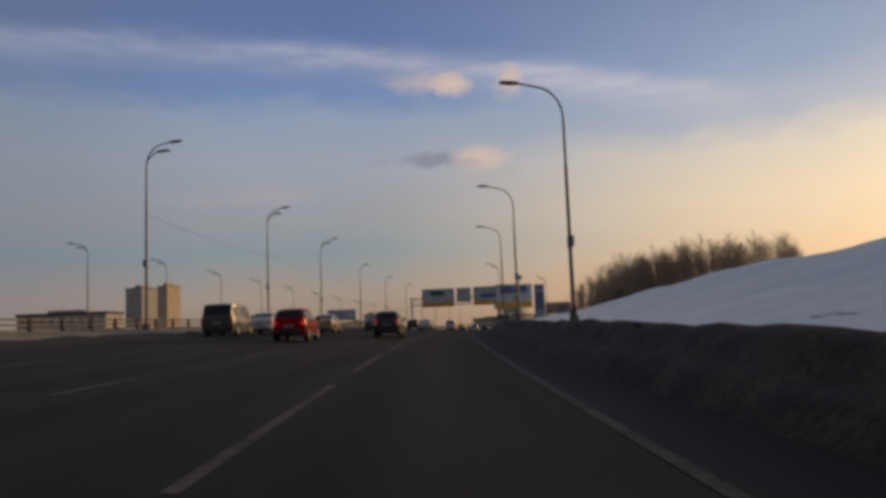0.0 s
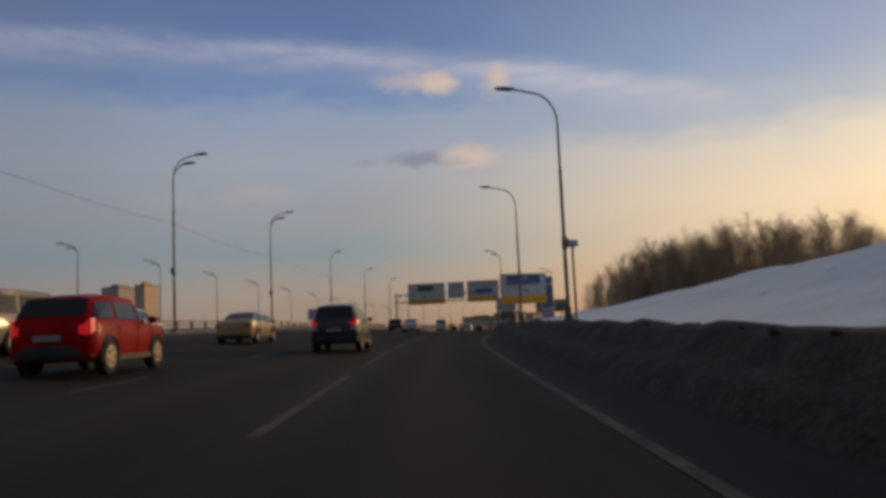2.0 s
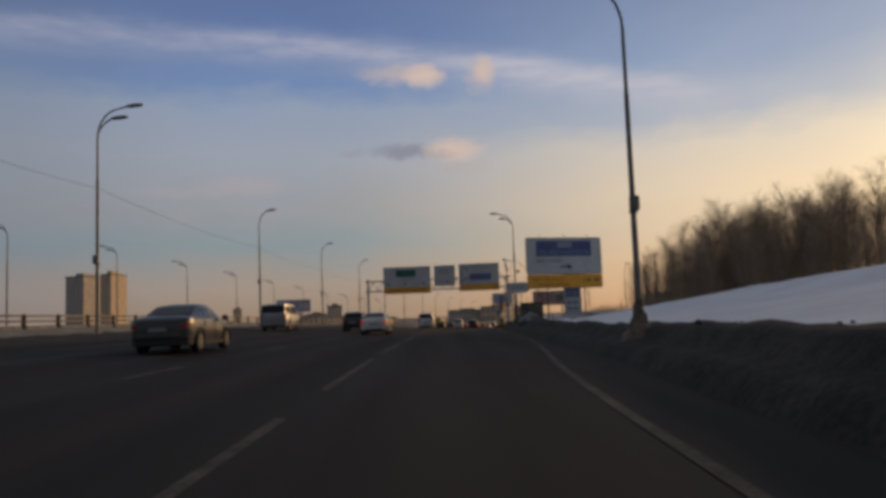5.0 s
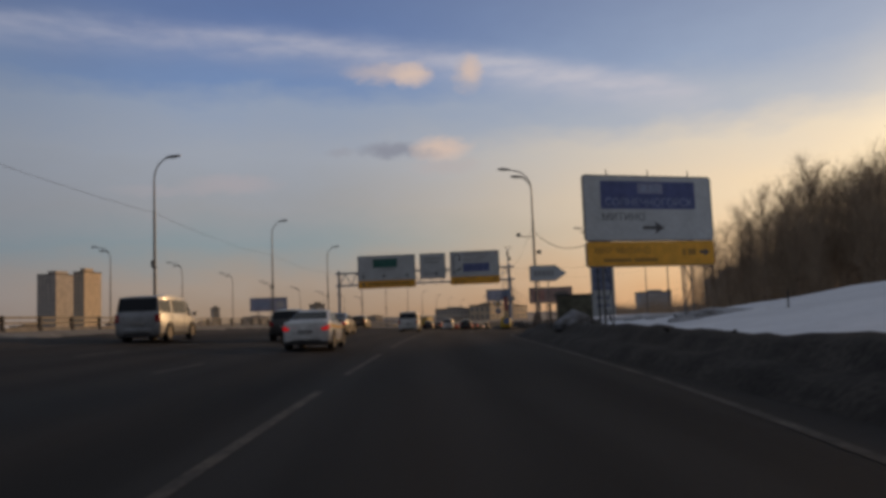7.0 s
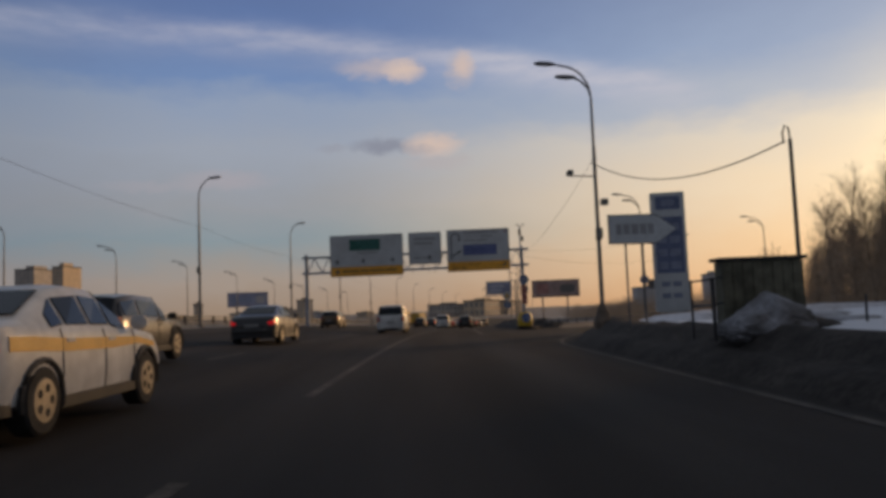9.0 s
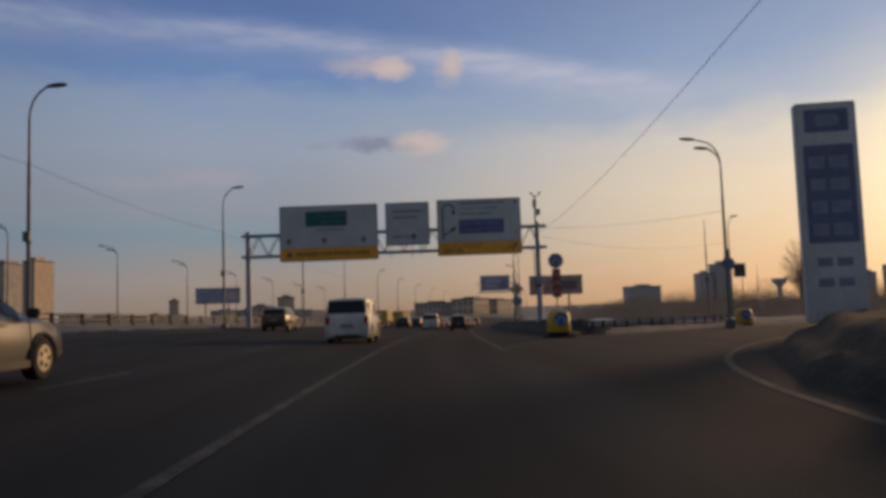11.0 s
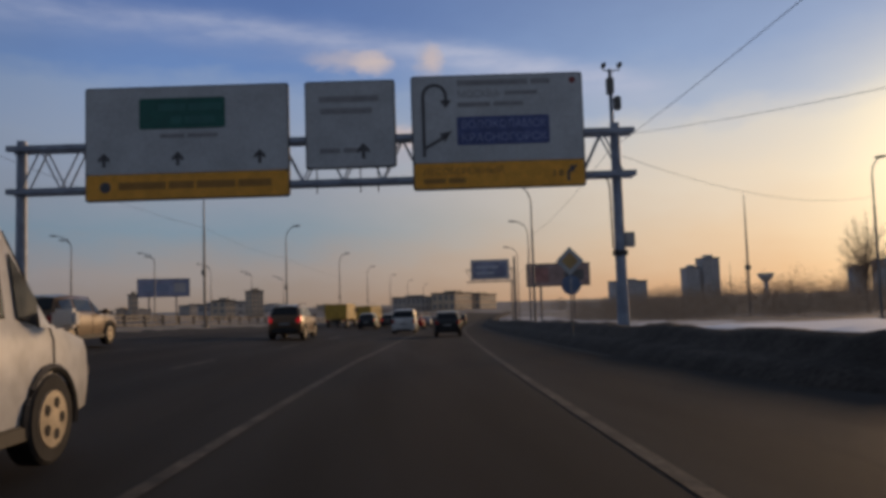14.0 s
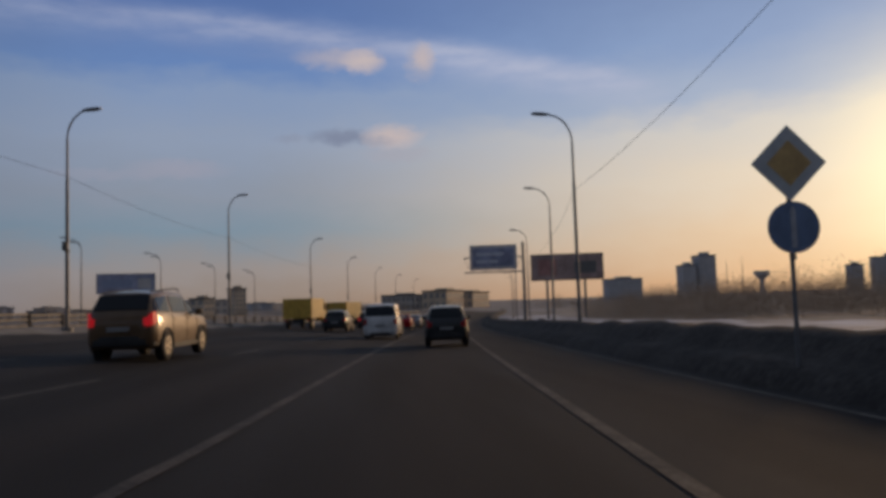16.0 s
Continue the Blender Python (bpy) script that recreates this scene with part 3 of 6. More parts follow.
def roughen(bm, k):
    for v in bm.verts:
        v.co += Vector((noise.noise(v.co * 4.3), noise.noise(v.co * 4.1 + Vector((9, 0, 0))), 0.6 * noise.noise(v.co * 3.7 + Vector((0, 9, 0))))) * k * 1.6
    return bm


def street_lamp(m, height, reach, double, label, boxed=True, group="lamps along the highway", mound=False):
    """Steel column with a swan-neck arm that reaches towards +x (reach > 0) or -x."""
    t = thing("street_lamp", label, "street lamp", m, group)
    s = 1 if reach > 0 else -1
    stem = height - 1.5
    part("base_flange", bmtube([(0, 0, -0.7), (0, 0, 0.12), (0, 0, 0.14)], [0.26, 0.26, 0.17], 12), M_STEEL, t)
    part("column_foot", bmtube([(0, 0, 0.1), (0, 0, 3.2), (0, 0, 3.3)], [0.088, 0.086, 0.083], 12), M_STEEL, t, smooth=True)
    part("column", bmtube([(0, 0, 3.25), (0, 0, stem * 0.78), (0, 0, stem * 0.78 + 0.08), (0, 0, stem)], [0.082, 0.072, 0.058, 0.05], 12), M_STEEL, t, smooth=True)
    for k, (far, low) in enumerate(((abs(reach), 0.0), (abs(reach) - 0.85, 0.28))[: 2 if double else 1]):
        arc = []
        for i in range(9):
            a = radians(75 * i / 8)
            arc.append((s * 0.82 * (1 - math.cos(a)) / 0.741, 0.25 * k * i / 8, stem + (1.3 - low) * math.sin(a) / 0.966))
        arc.append((s * (far - 0.62), 0.28 * k, arc[-1][2] + 0.24 * (far - 1.44)))
        part("arm", bmtube(arc, 0.042, 8), M_STEEL, t, smooth=True)
        hb, lb = bmesh.new(), bmesh.new()
        lamp_head(hb, lb, (s * (far - 0.66), 0.28 * k, arc[-1][2]), s)
        h = part("lamp_head", hb, M_LAMPHEAD, t, smooth=True)
        part("lens", lb, M_LENS, h, smooth=True)
    if mound:
        part("frozen_mound", roughen(bmtube([(0, 0, -0.4), (0.02, 0, 0.15), (0.05, 0, 0.36), (-0.02, 0, 0.52), (0.02, 0.02, 0.7), (0, 0.02, 0.92), (0, 0, 1.15)], [0.7, 0.5, 0.36, 0.25, 0.18, 0.15, 0.1], 14), 0.06), M_RUBBLE, t, "brown rubble and snow frozen round the foot")
    if boxed:
        part("switch_box", box(bmesh.new(), -0.13, 0.13, -0.24, -0.09, 3.55, 3.95, bevel=0.02), M_BOX, t)
        part("clamp", bmtube([(0, 0, 3.5), (0, 0, 3.56)], 0.12, 12), M_DARKSTEEL, t)
    return t


LAMP_R = "tall grey steel street lamp with a swan-neck arm"
LAMP_L = "tall steel street lamp on the median with curved arm"
lamp_r = street_lamp(stand(5.38, 30.2, 0.35), 10.2, -2.33, False, LAMP_R, mound=True)
for u, y in ((5.45, 5.5), (5.27, 54.2), (5.45, 77.7)):
    copy_thing(lamp_r, stand(u, y, 0.35))
lamp_f = street_lamp(stand(6.7, 203.8, 0.45), 10.2, -1.7, False, LAMP_R, boxed=False)
for u, y in ((8.4, 224.5), (9.1, 251.5), (9.6, 282), (10.2, 312), (11, 345), (12, 380)):
    copy_thing(lamp_f, stand(u, y, 0.45))
lamp_l2 = street_lamp(stand(-17.4, 45.5, 0.6), 11.1, 2.0, True, "tall steel street lamp on the median with two heads")
for u, y, h in ((-17.1, 20, 0.5), (-16.6, 71.2, 0.35), (-16.1, 93.6, -0.15)):
    copy_thing(lamp_l2, stand(u, y, h))
lamp_l1 = street_lamp(stand(-16.35, 123.9, 0.3), 10.1, 1.35, False, LAMP_L)
for u, y in ((-16.6, 152.2), (-16.05, 176.3), (-16.5, 205), (-16.2, 229), (-16.4, 261.5), (-16.9, 291), (-16.9, 321), (-16.9, 351), (-16.9, 385)):
    copy_thing(lamp_l1, stand(u, y, 0.3))
lamp_o = street_lamp(stand(-40.5, 85.5, 0.2), 10.4, -2.2, True, "street lamp with two heads beyond the opposite carriageway", boxed=False, group="lamps of the opposite carriageway")
for k in range(14):
    if k != 2:
        copy_thing(lamp_o, stand(-40.5, 42.5 + 21.5 * k, 0.2))

# lamp by the exit, with a traffic camera and boxes
lamp_x = street_lamp(stand(6.12, 129.5, 0.35), 10.6, -2.0, True, "street lamp by the exit carrying a traffic camera", boxed=True)
part("camera_arm", bmtube([(0, 0, 6.0), (-0.5, 0, 6.03), (-0.95, 0, 6.05)], 0.025, 8), M_DARKSTEEL, lamp_x)
part("traffic_camera", box(bmesh.new(), -1.12, -0.88, -0.3, 0.12, 6.05, 6.25, bevel=0.03), M_BOX, lamp_x, "grey camera housing")
part("side_box", box(bmesh.new(), 0.16, 0.44, -0.12, 0.12, 4.85, 5.1, bevel=0.02), M_BOX, lamp_x)
part("ground_cone", roughen(bmtube([(0, 0, -0.3), (0.02, 0, 0.1), (-0.02, 0, 0.35), (0.01, 0, 0.6), (0, 0, 0.8), (0, 0, 1.0)], [0.5, 0.42, 0.34, 0.26, 0.2, 0.12], 14), 0.05), M_RUBBLE, lamp_x, "brown rubble and snow frozen round the foot")
lamp_e = street_lamp(stand(15.65, 161.2, 0.4), 10.2, -2.0, True, "street lamp on the island of the exit road")
part("round_sign", bmslab(disc(0, 3.15, 0.36), -0.3, -0.27), M_DISC, lamp_e, "round blue traffic sign")
part("square_sign", bmslab(rounded(0.3, 0.95, 2.4, 3.15, 0.04), -0.2, -0.17), M_SIGNBACK, lamp_e, "back of a square sign")
copy_thing(lamp_o, stand(33.2, 179.4, 0.3))

# clods on the crest of the bank
def clod(p, size, seed):
    bm = bmesh.new()
    g = bmesh.ops.create_icosphere(bm, subdivisions=2, radius=1)
    for v in g["verts"]:
        k = 1 + 0.5 * noise.noise(v.co * 1.4 + Vector((seed * 3.1, 0, 0)))
        v.co = Vector((v.co.x * size * 1.5 * k, v.co.y * size * 1.7 * k, v.co.z * size * k))
    ob = new("snow_clod", finish("snow_clod", bm, M_BANK))
    ob.matrix_basis = Matrix.Translation(p)
    return tagged(ob, "lump of dirty frozen snow on the bank", "snow lump", "lumps on the bank")


rc = random.Random(21)
for k in range(46):
    y = rc.uniform(14, 122)
    clod(spot((4.55 if y < 62 else 5.75) + rc.uniform(-0.2, 1.0), y, (0.9 if y < 75 else 0.68) + rc.uniform(-0.05, 0.05)), rc.uniform(0.02, 0.055), k)

# old lumps of ploughed snow on the verge before the exit
M_GREYSNOW = mat("grey ploughed snow", (0.48, 0.49, 0.52), 0.95, var=0.2, scale=1.3, fine=9, bump=0.8, rgb2=(0.22, 0.21, 0.20))
for k in range(14):
    y = rc.uniform(103, 127)
    u = 7.2 + 3.0 * rc.random()
    s = rc.uniform(0.35, 0.8)
    bm = bmesh.new()
    for v in bmesh.ops.create_icosphere(bm, subdivisions=3, radius=1)["verts"]:
        q = 1 + 0.3 * noise.noise(v.co * 1.6 + Vector((k * 2.3, 0, 0))) + 0.1 * noise.noise(v.co * 5)
        v.co = Vector((v.co.x * s * q, v.co.y * s * 1.5 * q, v.co.z * s * 0.3 * q))
    ob = new("ploughed_lump", finish("ploughed_lump", bm, M_GREYSNOW, True))
    ob.matrix_basis = stand(u, y, hill(u, y) - 0.05, rc.uniform(0, 180))
    tagged(ob, "low heap of grey ploughed snow on the verge", "snow heap", "heaps on the verge")

# radar post behind pole
radar = thing("speed_display", "small square box on a slim post beside the snow", "traffic sensor", stand(5.28, 52.4, 0.4))
part("post", bmtube([(0, 0, -0.4), (0, 0, 3.4)], 0.05, 10), M_STEEL, radar)
part("housing", box(bmesh.new(), -0.2, 0.2, -0.12, 0.12, 3.36, 3.62, bevel=0.03), M_BOX, radar, "grey sensor box")
part("face", bmslab(rounded(-0.16, 0.16, 3.40, 3.58, 0.02), -0.135, -0.122), M_SIGN, radar)


# poster colours are raised and greyed to imitate haze
M_POSTER = mat("brown poster", (0.42, 0.31, 0.275), 0.6, var=0.2, scale=0.4, fine=3)
M_POSTER_R = mat("faded red poster", (0.46, 0.24, 0.21), 0.6, var=0.2, scale=0.4, fine=3)
M_POSTER_B = mat("blue poster", (0.36, 0.385, 0.52), 0.6, var=0.2, scale=0.4, fine=3)


# ---------------------------------------------------------------- sign gantry
gantry = thing("sign_gantry", "grey steel lattice gantry with three road signs over the highway", "sign gantry",
               pose(bend(178.3), 178.3, rise(178.3), 0, 0, heading(178.3)))
for u, name in ((-15.2, "column"), (6.9, "column")):
    part(name, bmtube([(u, 0, 0.3), (u, 0, 2.0), (u, 0, 8.25)], [0.24, 0.21, 0.18], 14), M_GANTRY, gantry, smooth=True)
    part("foot_plate", bmtube([(u, 0, 0.1), (u, 0, 0.55)], 0.42, 12), M_CONCRETE, gantry)
for z, y in ((7.92, -0.28), (7.92, 0.28), (6.32, -0.28), (6.32, 0.28)):
    part("chord", bmbox(-15.6, 7.55, y - 0.1, y + 0.1, z - 0.1, z + 0.1), M_GANTRY, gantry)
for k in range(30):
    x0 = -15.1 + 0.74 * k
    a, b = ((x0, 6.36), (x0 + 0.74, 7.88)) if k % 2 == 0 else ((x0, 7.88), (x0 + 0.74, 6.36))
    for y in (-0.28, 0.28):
        part("lattice_bar", bmtube([(a[0], y, a[1]), (b[0], y, b[1])], 0.032, 6), M_GANTRY, gantry)
for k in range(12):
    x0 = -15 + 2 * k
    for z in (6.32, 7.92):
        part("cross_bar", bmtube([(x0, -0.28, z), (x0, 0.28, z)], 0.03, 6), M_GANTRY, gantry)
# mast with cameras on the right column
part("mast", bmtube([(6.82, 0, 8.2), (6.82, 0, 10.3)], 0.075, 10), M_GANTRY, gantry)
part("mast_box", box(bmesh.new(), 6.66, 6.92, -0.2, 0.1, 9.35, 9.95, bevel=0.03), M_BOX, gantry)
part("mast_box", box(bmesh.new(), 6.92, 7.16, -0.18, 0.1, 8.75, 9.25, bevel=0.03), M_BOX, gantry)
for s in (-1, 1):
    c = part("camera_bracket", bmtube([(6.88, 0, 10.25), (6.88 + s * 0.3, 0, 10.28), (6.88 + s * 0.3, 0, 10.4)], 0.025, 6), M_DARKSTEEL, gantry)
    part("camera", box(bmesh.new(), 6.88 + s * 0.3 - 0.07, 6.88 + s * 0.3 + 0.07, -0.22, 0.12, 10.38, 10.52, bevel=0.02), M_BOX, c)
part("control_box", box(bmesh.new(), 7.06, 7.42, -0.2, 0.16, 3.6, 4.15, bevel=0.03), M_SUNLITGREY, gantry, "grey control cabinet on the column")
part("clamp", bmtube([(6.9, 0, 3.3), (6.9, 0, 3.48)], 0.29, 12), M_DARKSTEEL, gantry)
part("conduit", bmtube([(6.1, -0.2, 6.22), (6.4, -0.2, 6.2), (6.52, -0.2, 6.08), (6.57, -0.2, 5.8), (6.6, -0.2, 3.6), (6.7, -0.2, 3.4)], 0.03, 6), M_DARKSTEEL, gantry)


def plate(name, pts, y, material, parent, label="", thick=0.05):
    return part(name, bmslab(pts, y - thick, y), material, parent, label)


def bars(parent, x0, z0, widths, h, material, y, gap=0.12):
    """Writing that cannot be read: plain bars."""
    x = x0
    material = {M_INK: M_HAZYINK}.get(material, material)
    for w in widths:
        part("writing_bar", bmslab([(x, z0), (x + w, z0), (x + w, z0 + h), (x, z0 + h)], y - 0.006, y), material, parent)
        x += w + gap


def up_arrow(x, z, s):
    return [(x - 0.1 * s, z), (x + 0.1 * s, z), (x + 0.1 * s, z + 0.42 * s), (x + 0.34 * s, z + 0.3 * s), (x + 0.34 * s, z + 0.5 * s), (x, z + 0.85 * s), (x - 0.34 * s, z + 0.5 * s), (x - 0.34 * s, z + 0.3 * s), (x - 0.1 * s, z + 0.42 * s)]


FY = -0.42
F1, F2 = FY - 0.056, FY - 0.062
left_sign = plate("sign_panel", rounded(-12.6, -5.22, 6.82, 10.0, 0.12), FY, M_SIGN, gantry, "white sign panel with a green field and arrows", 0.05)
plate("panel_back", rounded(-12.66, -5.16, 5.82, 10.06, 0.12), FY + 0.07, M_SIGNBACK, left_sign, "", 0.06)
plate("yellow_strip", rounded(-12.6, -5.22, 5.88, 6.80, 0.1), FY, M_SIGNYELLOW, left_sign, "yellow strip with faint dark writing")
plate("green_field", rounded(-10.65, -7.5, 8.45, 9.6, 0.08), F1, M_SIGNGREEN, left_sign, "green field with white writing", 0.006)
bars(left_sign, -9.95, 9.12, (1.0, 1.2), 0.26, M_HAZYGREEN, F2)
bars(left_sign, -9.5, 8.64, (0.4, 1.1), 0.26, M_HAZYGREEN, F2)
bars(left_sign, -9.9, 8.12, (0.9, 1.1), 0.14, M_INK, F1)
for x in (-11.95, -9.25, -6.25):
    part("arrow", bmslab(up_arrow(x, 7.08, 0.62), F1 - 0.006, F1), M_INKHAZED, left_sign)
bars(left_sign, -11.4, 6.24, (1.7, 0.9, 1.4, 1.2), 0.26, M_HAZYBROWN, F1)
part("emblem", bmslab(disc(-11.9, 6.34, 0.2, 16), F1 - 0.006, F1), M_INKHAZED, left_sign)
mid_sign = plate("sign_panel", rounded(-4.52, -1.3, 6.84, 10.0, 0.12), FY, M_SIGN, gantry, "white sign panel with one arrow")
plate("panel_back", rounded(-4.58, -1.24, 6.78, 10.06, 0.12), FY + 0.07, M_SIGNBACK, mid_sign, "", 0.06)
bars(mid_sign, -4.05, 9.25, (2.2,), 0.22, M_INK, F1)
bars(mid_sign, -4.0, 8.8, (1.9,), 0.22, M_INK, F1)
bars(mid_sign, -4.05, 7.35, (0.75, 0.5), 0.18, M_INK, F1)
part("arrow", bmslab(up_arrow(-2.45, 7.12, 0.68), F1 - 0.006, F1), M_INKHAZED, mid_sign)

right_sign = plate("sign_panel", rounded(-0.6, 5.62, 6.88, 10.08, 0.12), FY, M_SIGN, gantry, "white sign panel with a turn-back arrow and blue field")
plate("panel_back", rounded(-0.66, 5.68, 5.87, 10.14, 0.12), FY + 0.07, M_SIGNBACK, right_sign, "", 0.06)
plate("yellow_strip", rounded(-0.6, 5.62, 5.93, 6.86, 0.1), FY, M_SIGNYELLOW, right_sign, "yellow strip with faint dark writing")
plate("blue_field", rounded(1.0, 4.4, 7.5, 8.56, 0.08), F1, M_HAZYFIELD, right_sign, "blue field with two place names", 0.006)
words("ВОЛОКОЛАМСК", 0.42, 1.15, F2, 8.12, M_HAZYBLUE, right_sign, width=3.15)
words("КРАСНОГОРСК", 0.42, 1.15, F2, 7.63, M_HAZYBLUE, right_sign, width=3.15)
words("МОСКВА", 0.36, 1.05, F1, 9.28, M_HAZYINK, right_sign, width=1.55)
bars(right_sign, 1.05, 9.72, (2.6, 0.7), 0.2, M_INK, F1)
bars(right_sign, 2.8, 9.34, (1.2,), 0.14, M_INK, F1)
bars(right_sign, 1.05, 8.93, (1.2, 1.1), 0.16, M_INK, F1)
part("emblem", bmslab(disc(5.3, 9.82, 0.12, 14), F1 - 0.006, F1), M_SIGNRED, right_sign)
# stem that hooks back, and the branch arrow
hook = [(-0.22, 7.1), (-0.22, 9.1)] + [(0.2 - 0.42 * math.cos(radians(a)), 9.35 + 0.42 * math.sin(radians(a))) for a in range(0, 181, 20)] + [(0.62, 9.15)]
hb = bmesh.new()
for (xa, za), (xb, zb) in zip(hook, hook[1:]):
    d = Vector((xb - xa, zb - za)).normalized()
    nx, nz = -d.y * 0.06, d.x * 0.06
    slab(hb, [(xa + nx, za + nz), (xb + nx, zb + nz), (xb - nx, zb - nz), (xa - nx, za - nz)], F1 - 0.006, F1)
slab(hb, [(0.40, 9.2), (0.84, 9.2), (0.60, 8.9)], F1 - 0.007, F1)
slab(hb, [(-0.2, 7.35), (-0.2, 7.47), (0.5, 7.87), (0.56, 7.76)], F1 - 0.006, F1)
slab(hb, [(0.36, 7.95), (0.82, 8.05), (0.55, 7.62)], F1 - 0.007, F1)
part("turn_arrow", hb, M_INKHAZED, right_sign)
words("ЛЕСОБЕРЕЖНЫЙ", 0.32, -0.3, F1, 6.44, M_HAZYBROWN, right_sign, width=2.95)
bars(right_sign, -0.27, 6.12, (0.8, 0.6), 0.17, M_HAZYBROWN, F1)
bars(right_sign, 4.48, 6.26, (0.08, 0.18), 0.22, M_HAZYBROWN, F1)
part("turn_arrow", bmslab([(4.98, 6.08), (5.08, 6.08), (5.08, 6.36), (5.14, 6.44), (5.2, 6.38), (5.36, 6.66), (5.06, 6.62), (5.1, 6.54), (5.0, 6.44), (4.98, 6.38)], F1 - 0.006, F1), M_INKHAZED, right_sign)
for x in (-4.2, -2.6, -1.95):
    part("hanger", bmtube([(x, -0.3, 6.9), (x, -0.3, 5.9)], 0.022, 6), M_DARKSTEEL, gantry)


# ---------------------------------------------------------------- big direction sign
bb = thing("direction_sign", "large white road sign with blue field on steel lattice legs", "road sign", pose(9.7, 106.5, rise(106.5), 0, 0, 15))
FY = 0.0
face = plate("sign_panel", rounded(-2.66, 2.62, 3.72, 6.02, 0.12), FY, M_SIGN, bb, "white face with a blue field", 0.05)
plate("rim", rounded(-2.70, 2.66, 3.68, 6.06, 0.14), FY + 0.02, M_SIGNBACK, bb, "dark metal rim and back", 0.06)
plate("rim", rounded(-2.68, 2.66, 2.76, 3.665, 0.12), FY + 0.02, M_SIGNBACK, bb, "dark metal rim and back", 0.06)
plate("yellow_strip", rounded(-2.64, 2.62, 2.80, 3.66, 0.1), FY, M_SIGNYELLOW, bb, "yellow strip with faint dark writing", 0.05)
F1, F2 = FY - 0.051, FY - 0.058
plate("blue_field", rounded(-2.0, 1.92, 4.84, 5.84, 0.05), F1, M_HAZYFIELD, face, "blue field with a road number and a town", 0.006)
words("СОЛНЕЧНОГОРСК", 0.40, -1.85, F2, 4.94, M_PALEBLUE, face, width=3.65)
plate("number_field", rounded(-0.5, 0.55, 5.4, 5.78, 0.05), F2, M_POSTER_B, face, "", 0.004)
bars(face, -0.36, 5.47, (0.24, 0.42), 0.24, M_PALEBLUE, F2 - 0.005)
words("МИТИНО", 0.38, -2.0, F1, 4.42, M_INKHAZED, face, width=1.75)
part("arrow", bmslab([(-0.35, 4.10), (0.2, 4.10), (0.14, 3.93), (0.55, 4.16), (0.14, 4.39), (0.2, 4.22), (-0.35, 4.22)], F1 - 0.006, F1), M_INKHAZED, face)
words("МИР", 0.3, -2.35, F1, 3.24, M_HAZYBROWN, bb, width=0.68)
words("МИТИНО", 0.3, -1.5, F1, 3.24, M_HAZYBROWN, bb, width=1.4)
bars(bb, -2.0, 2.94, (1.1, 0.95), 0.12, M_HAZYBROWN, F1)
bars(bb, 1.25, 3.16, (0.12, 0.32), 0.22, M_HAZYBROWN, F1)
part("arrow", bmslab([(2.0, 3.2), (2.22, 3.2), (2.18, 3.1), (2.42, 3.26), (2.18, 3.42), (2.22, 3.32), (2.0, 3.32)], F1 - 0.006, F1), M_INKHAZED, bb)
for u in (-1.75, 1.6):
    for dx, dy in ((-0.16, 0.2), (0.16, 0.2), (0, 0.55)):
        part("leg", bmtube([(u + dx, dy, 0.2), (u + dx * 0.8, dy, 5.9)], 0.027, 6), M_STEEL, bb)
    for k in range(7):
        z = 0.6 + 0.75 * k
        q = 1 if k % 2 else -1
        part("brace", bmtube([(u - 0.16 * q, 0.2, z), (u + 0.16 * q, 0.2, z + 0.75)], 0.018, 5), M_DARKSTEEL, bb)
for u in (-1.7, 0.0, 1.7):
    part("lifting_eye", bmtube([(u, 0, 6.05), (u, 0, 6.22), (u - 0.03, 0, 6.26)], 0.018, 6), M_DARKSTEEL, bb)

# arrow sign
arrow = thing("arrow_sign", "white arrow-shaped direction sign on two thin posts", "road sign", pose(9.0, 123, rise(123), 0, 0, 2))
part("arrow_panel", bmslab([(-1.0, 3.16), (-0.94, 3.12), (0.46, 3.12), (1.08, 3.52), (0.46, 3.95), (-0.94, 3.97), (-1.0, 3.92)], -0.04, 0.0), M_SIGN, arrow)
part("panel_back", bmslab([(-1.03, 3.1), (0.47, 3.08), (1.12, 3.52), (0.47, 4.0), (-1.03, 4.0)], 0.002, 0.04), M_SIGNBACK, arrow, "dark metal back")
bars(arrow, -0.8, 3.38, (0.17, 0.2, 0.22, 0.2, 0.18), 0.32, M_INK, -0.041, 0.05)
for u in (-0.5, 0.03):
    part("post", bmtube([(u, 0.07, 0.3), (u, 0.07, 3.9)], 0.032, 8), M_STEEL, arrow)

# fuel price totem
# panel blue is kept pale, with sun glare mixed into its colour
M_TOTEM = mat("faded totem blue", (0.12, 0.155, 0.265), 0.45, var=0.12)
M_TOTEM_W = mat("dim price digits", (0.23, 0.27, 0.37), 0.5, var=0.12)
totem = thing("price_totem", "tall blue and white price totem on a snowy verge", "sign totem", stand(13.55, 145.5, 0.5, -8))
part("body", box(bmesh.new(), -1.0, 1.0, -0.22, 0.22, 0.0, 7.6, bevel=0.05), M_SIGN, totem)
part("blue_panel", bmslab(rounded(-0.82, 0.82, 2.7, 6.1, 0.06), -0.235, -0.222), M_TOTEM, totem, "blue price panel")
part("logo_field", bmslab(rounded(-0.72, 0.72, 6.55, 7.35, 0.06), -0.235, -0.222), M_TOTEM, totem, "blue logo field with plain shapes")
part("logo_shape", bmslab(rounded(-0.42, 0.42, 6.75, 7.15, 0.15), -0.242, -0.236), M_TOTEM_W, totem)
for k in range(4):
    z = 2.95 + 0.78 * k
    bars(totem, -0.65, z, (0.5, 0.62), 0.42, M_TOTEM_W, -0.236, 0.15)
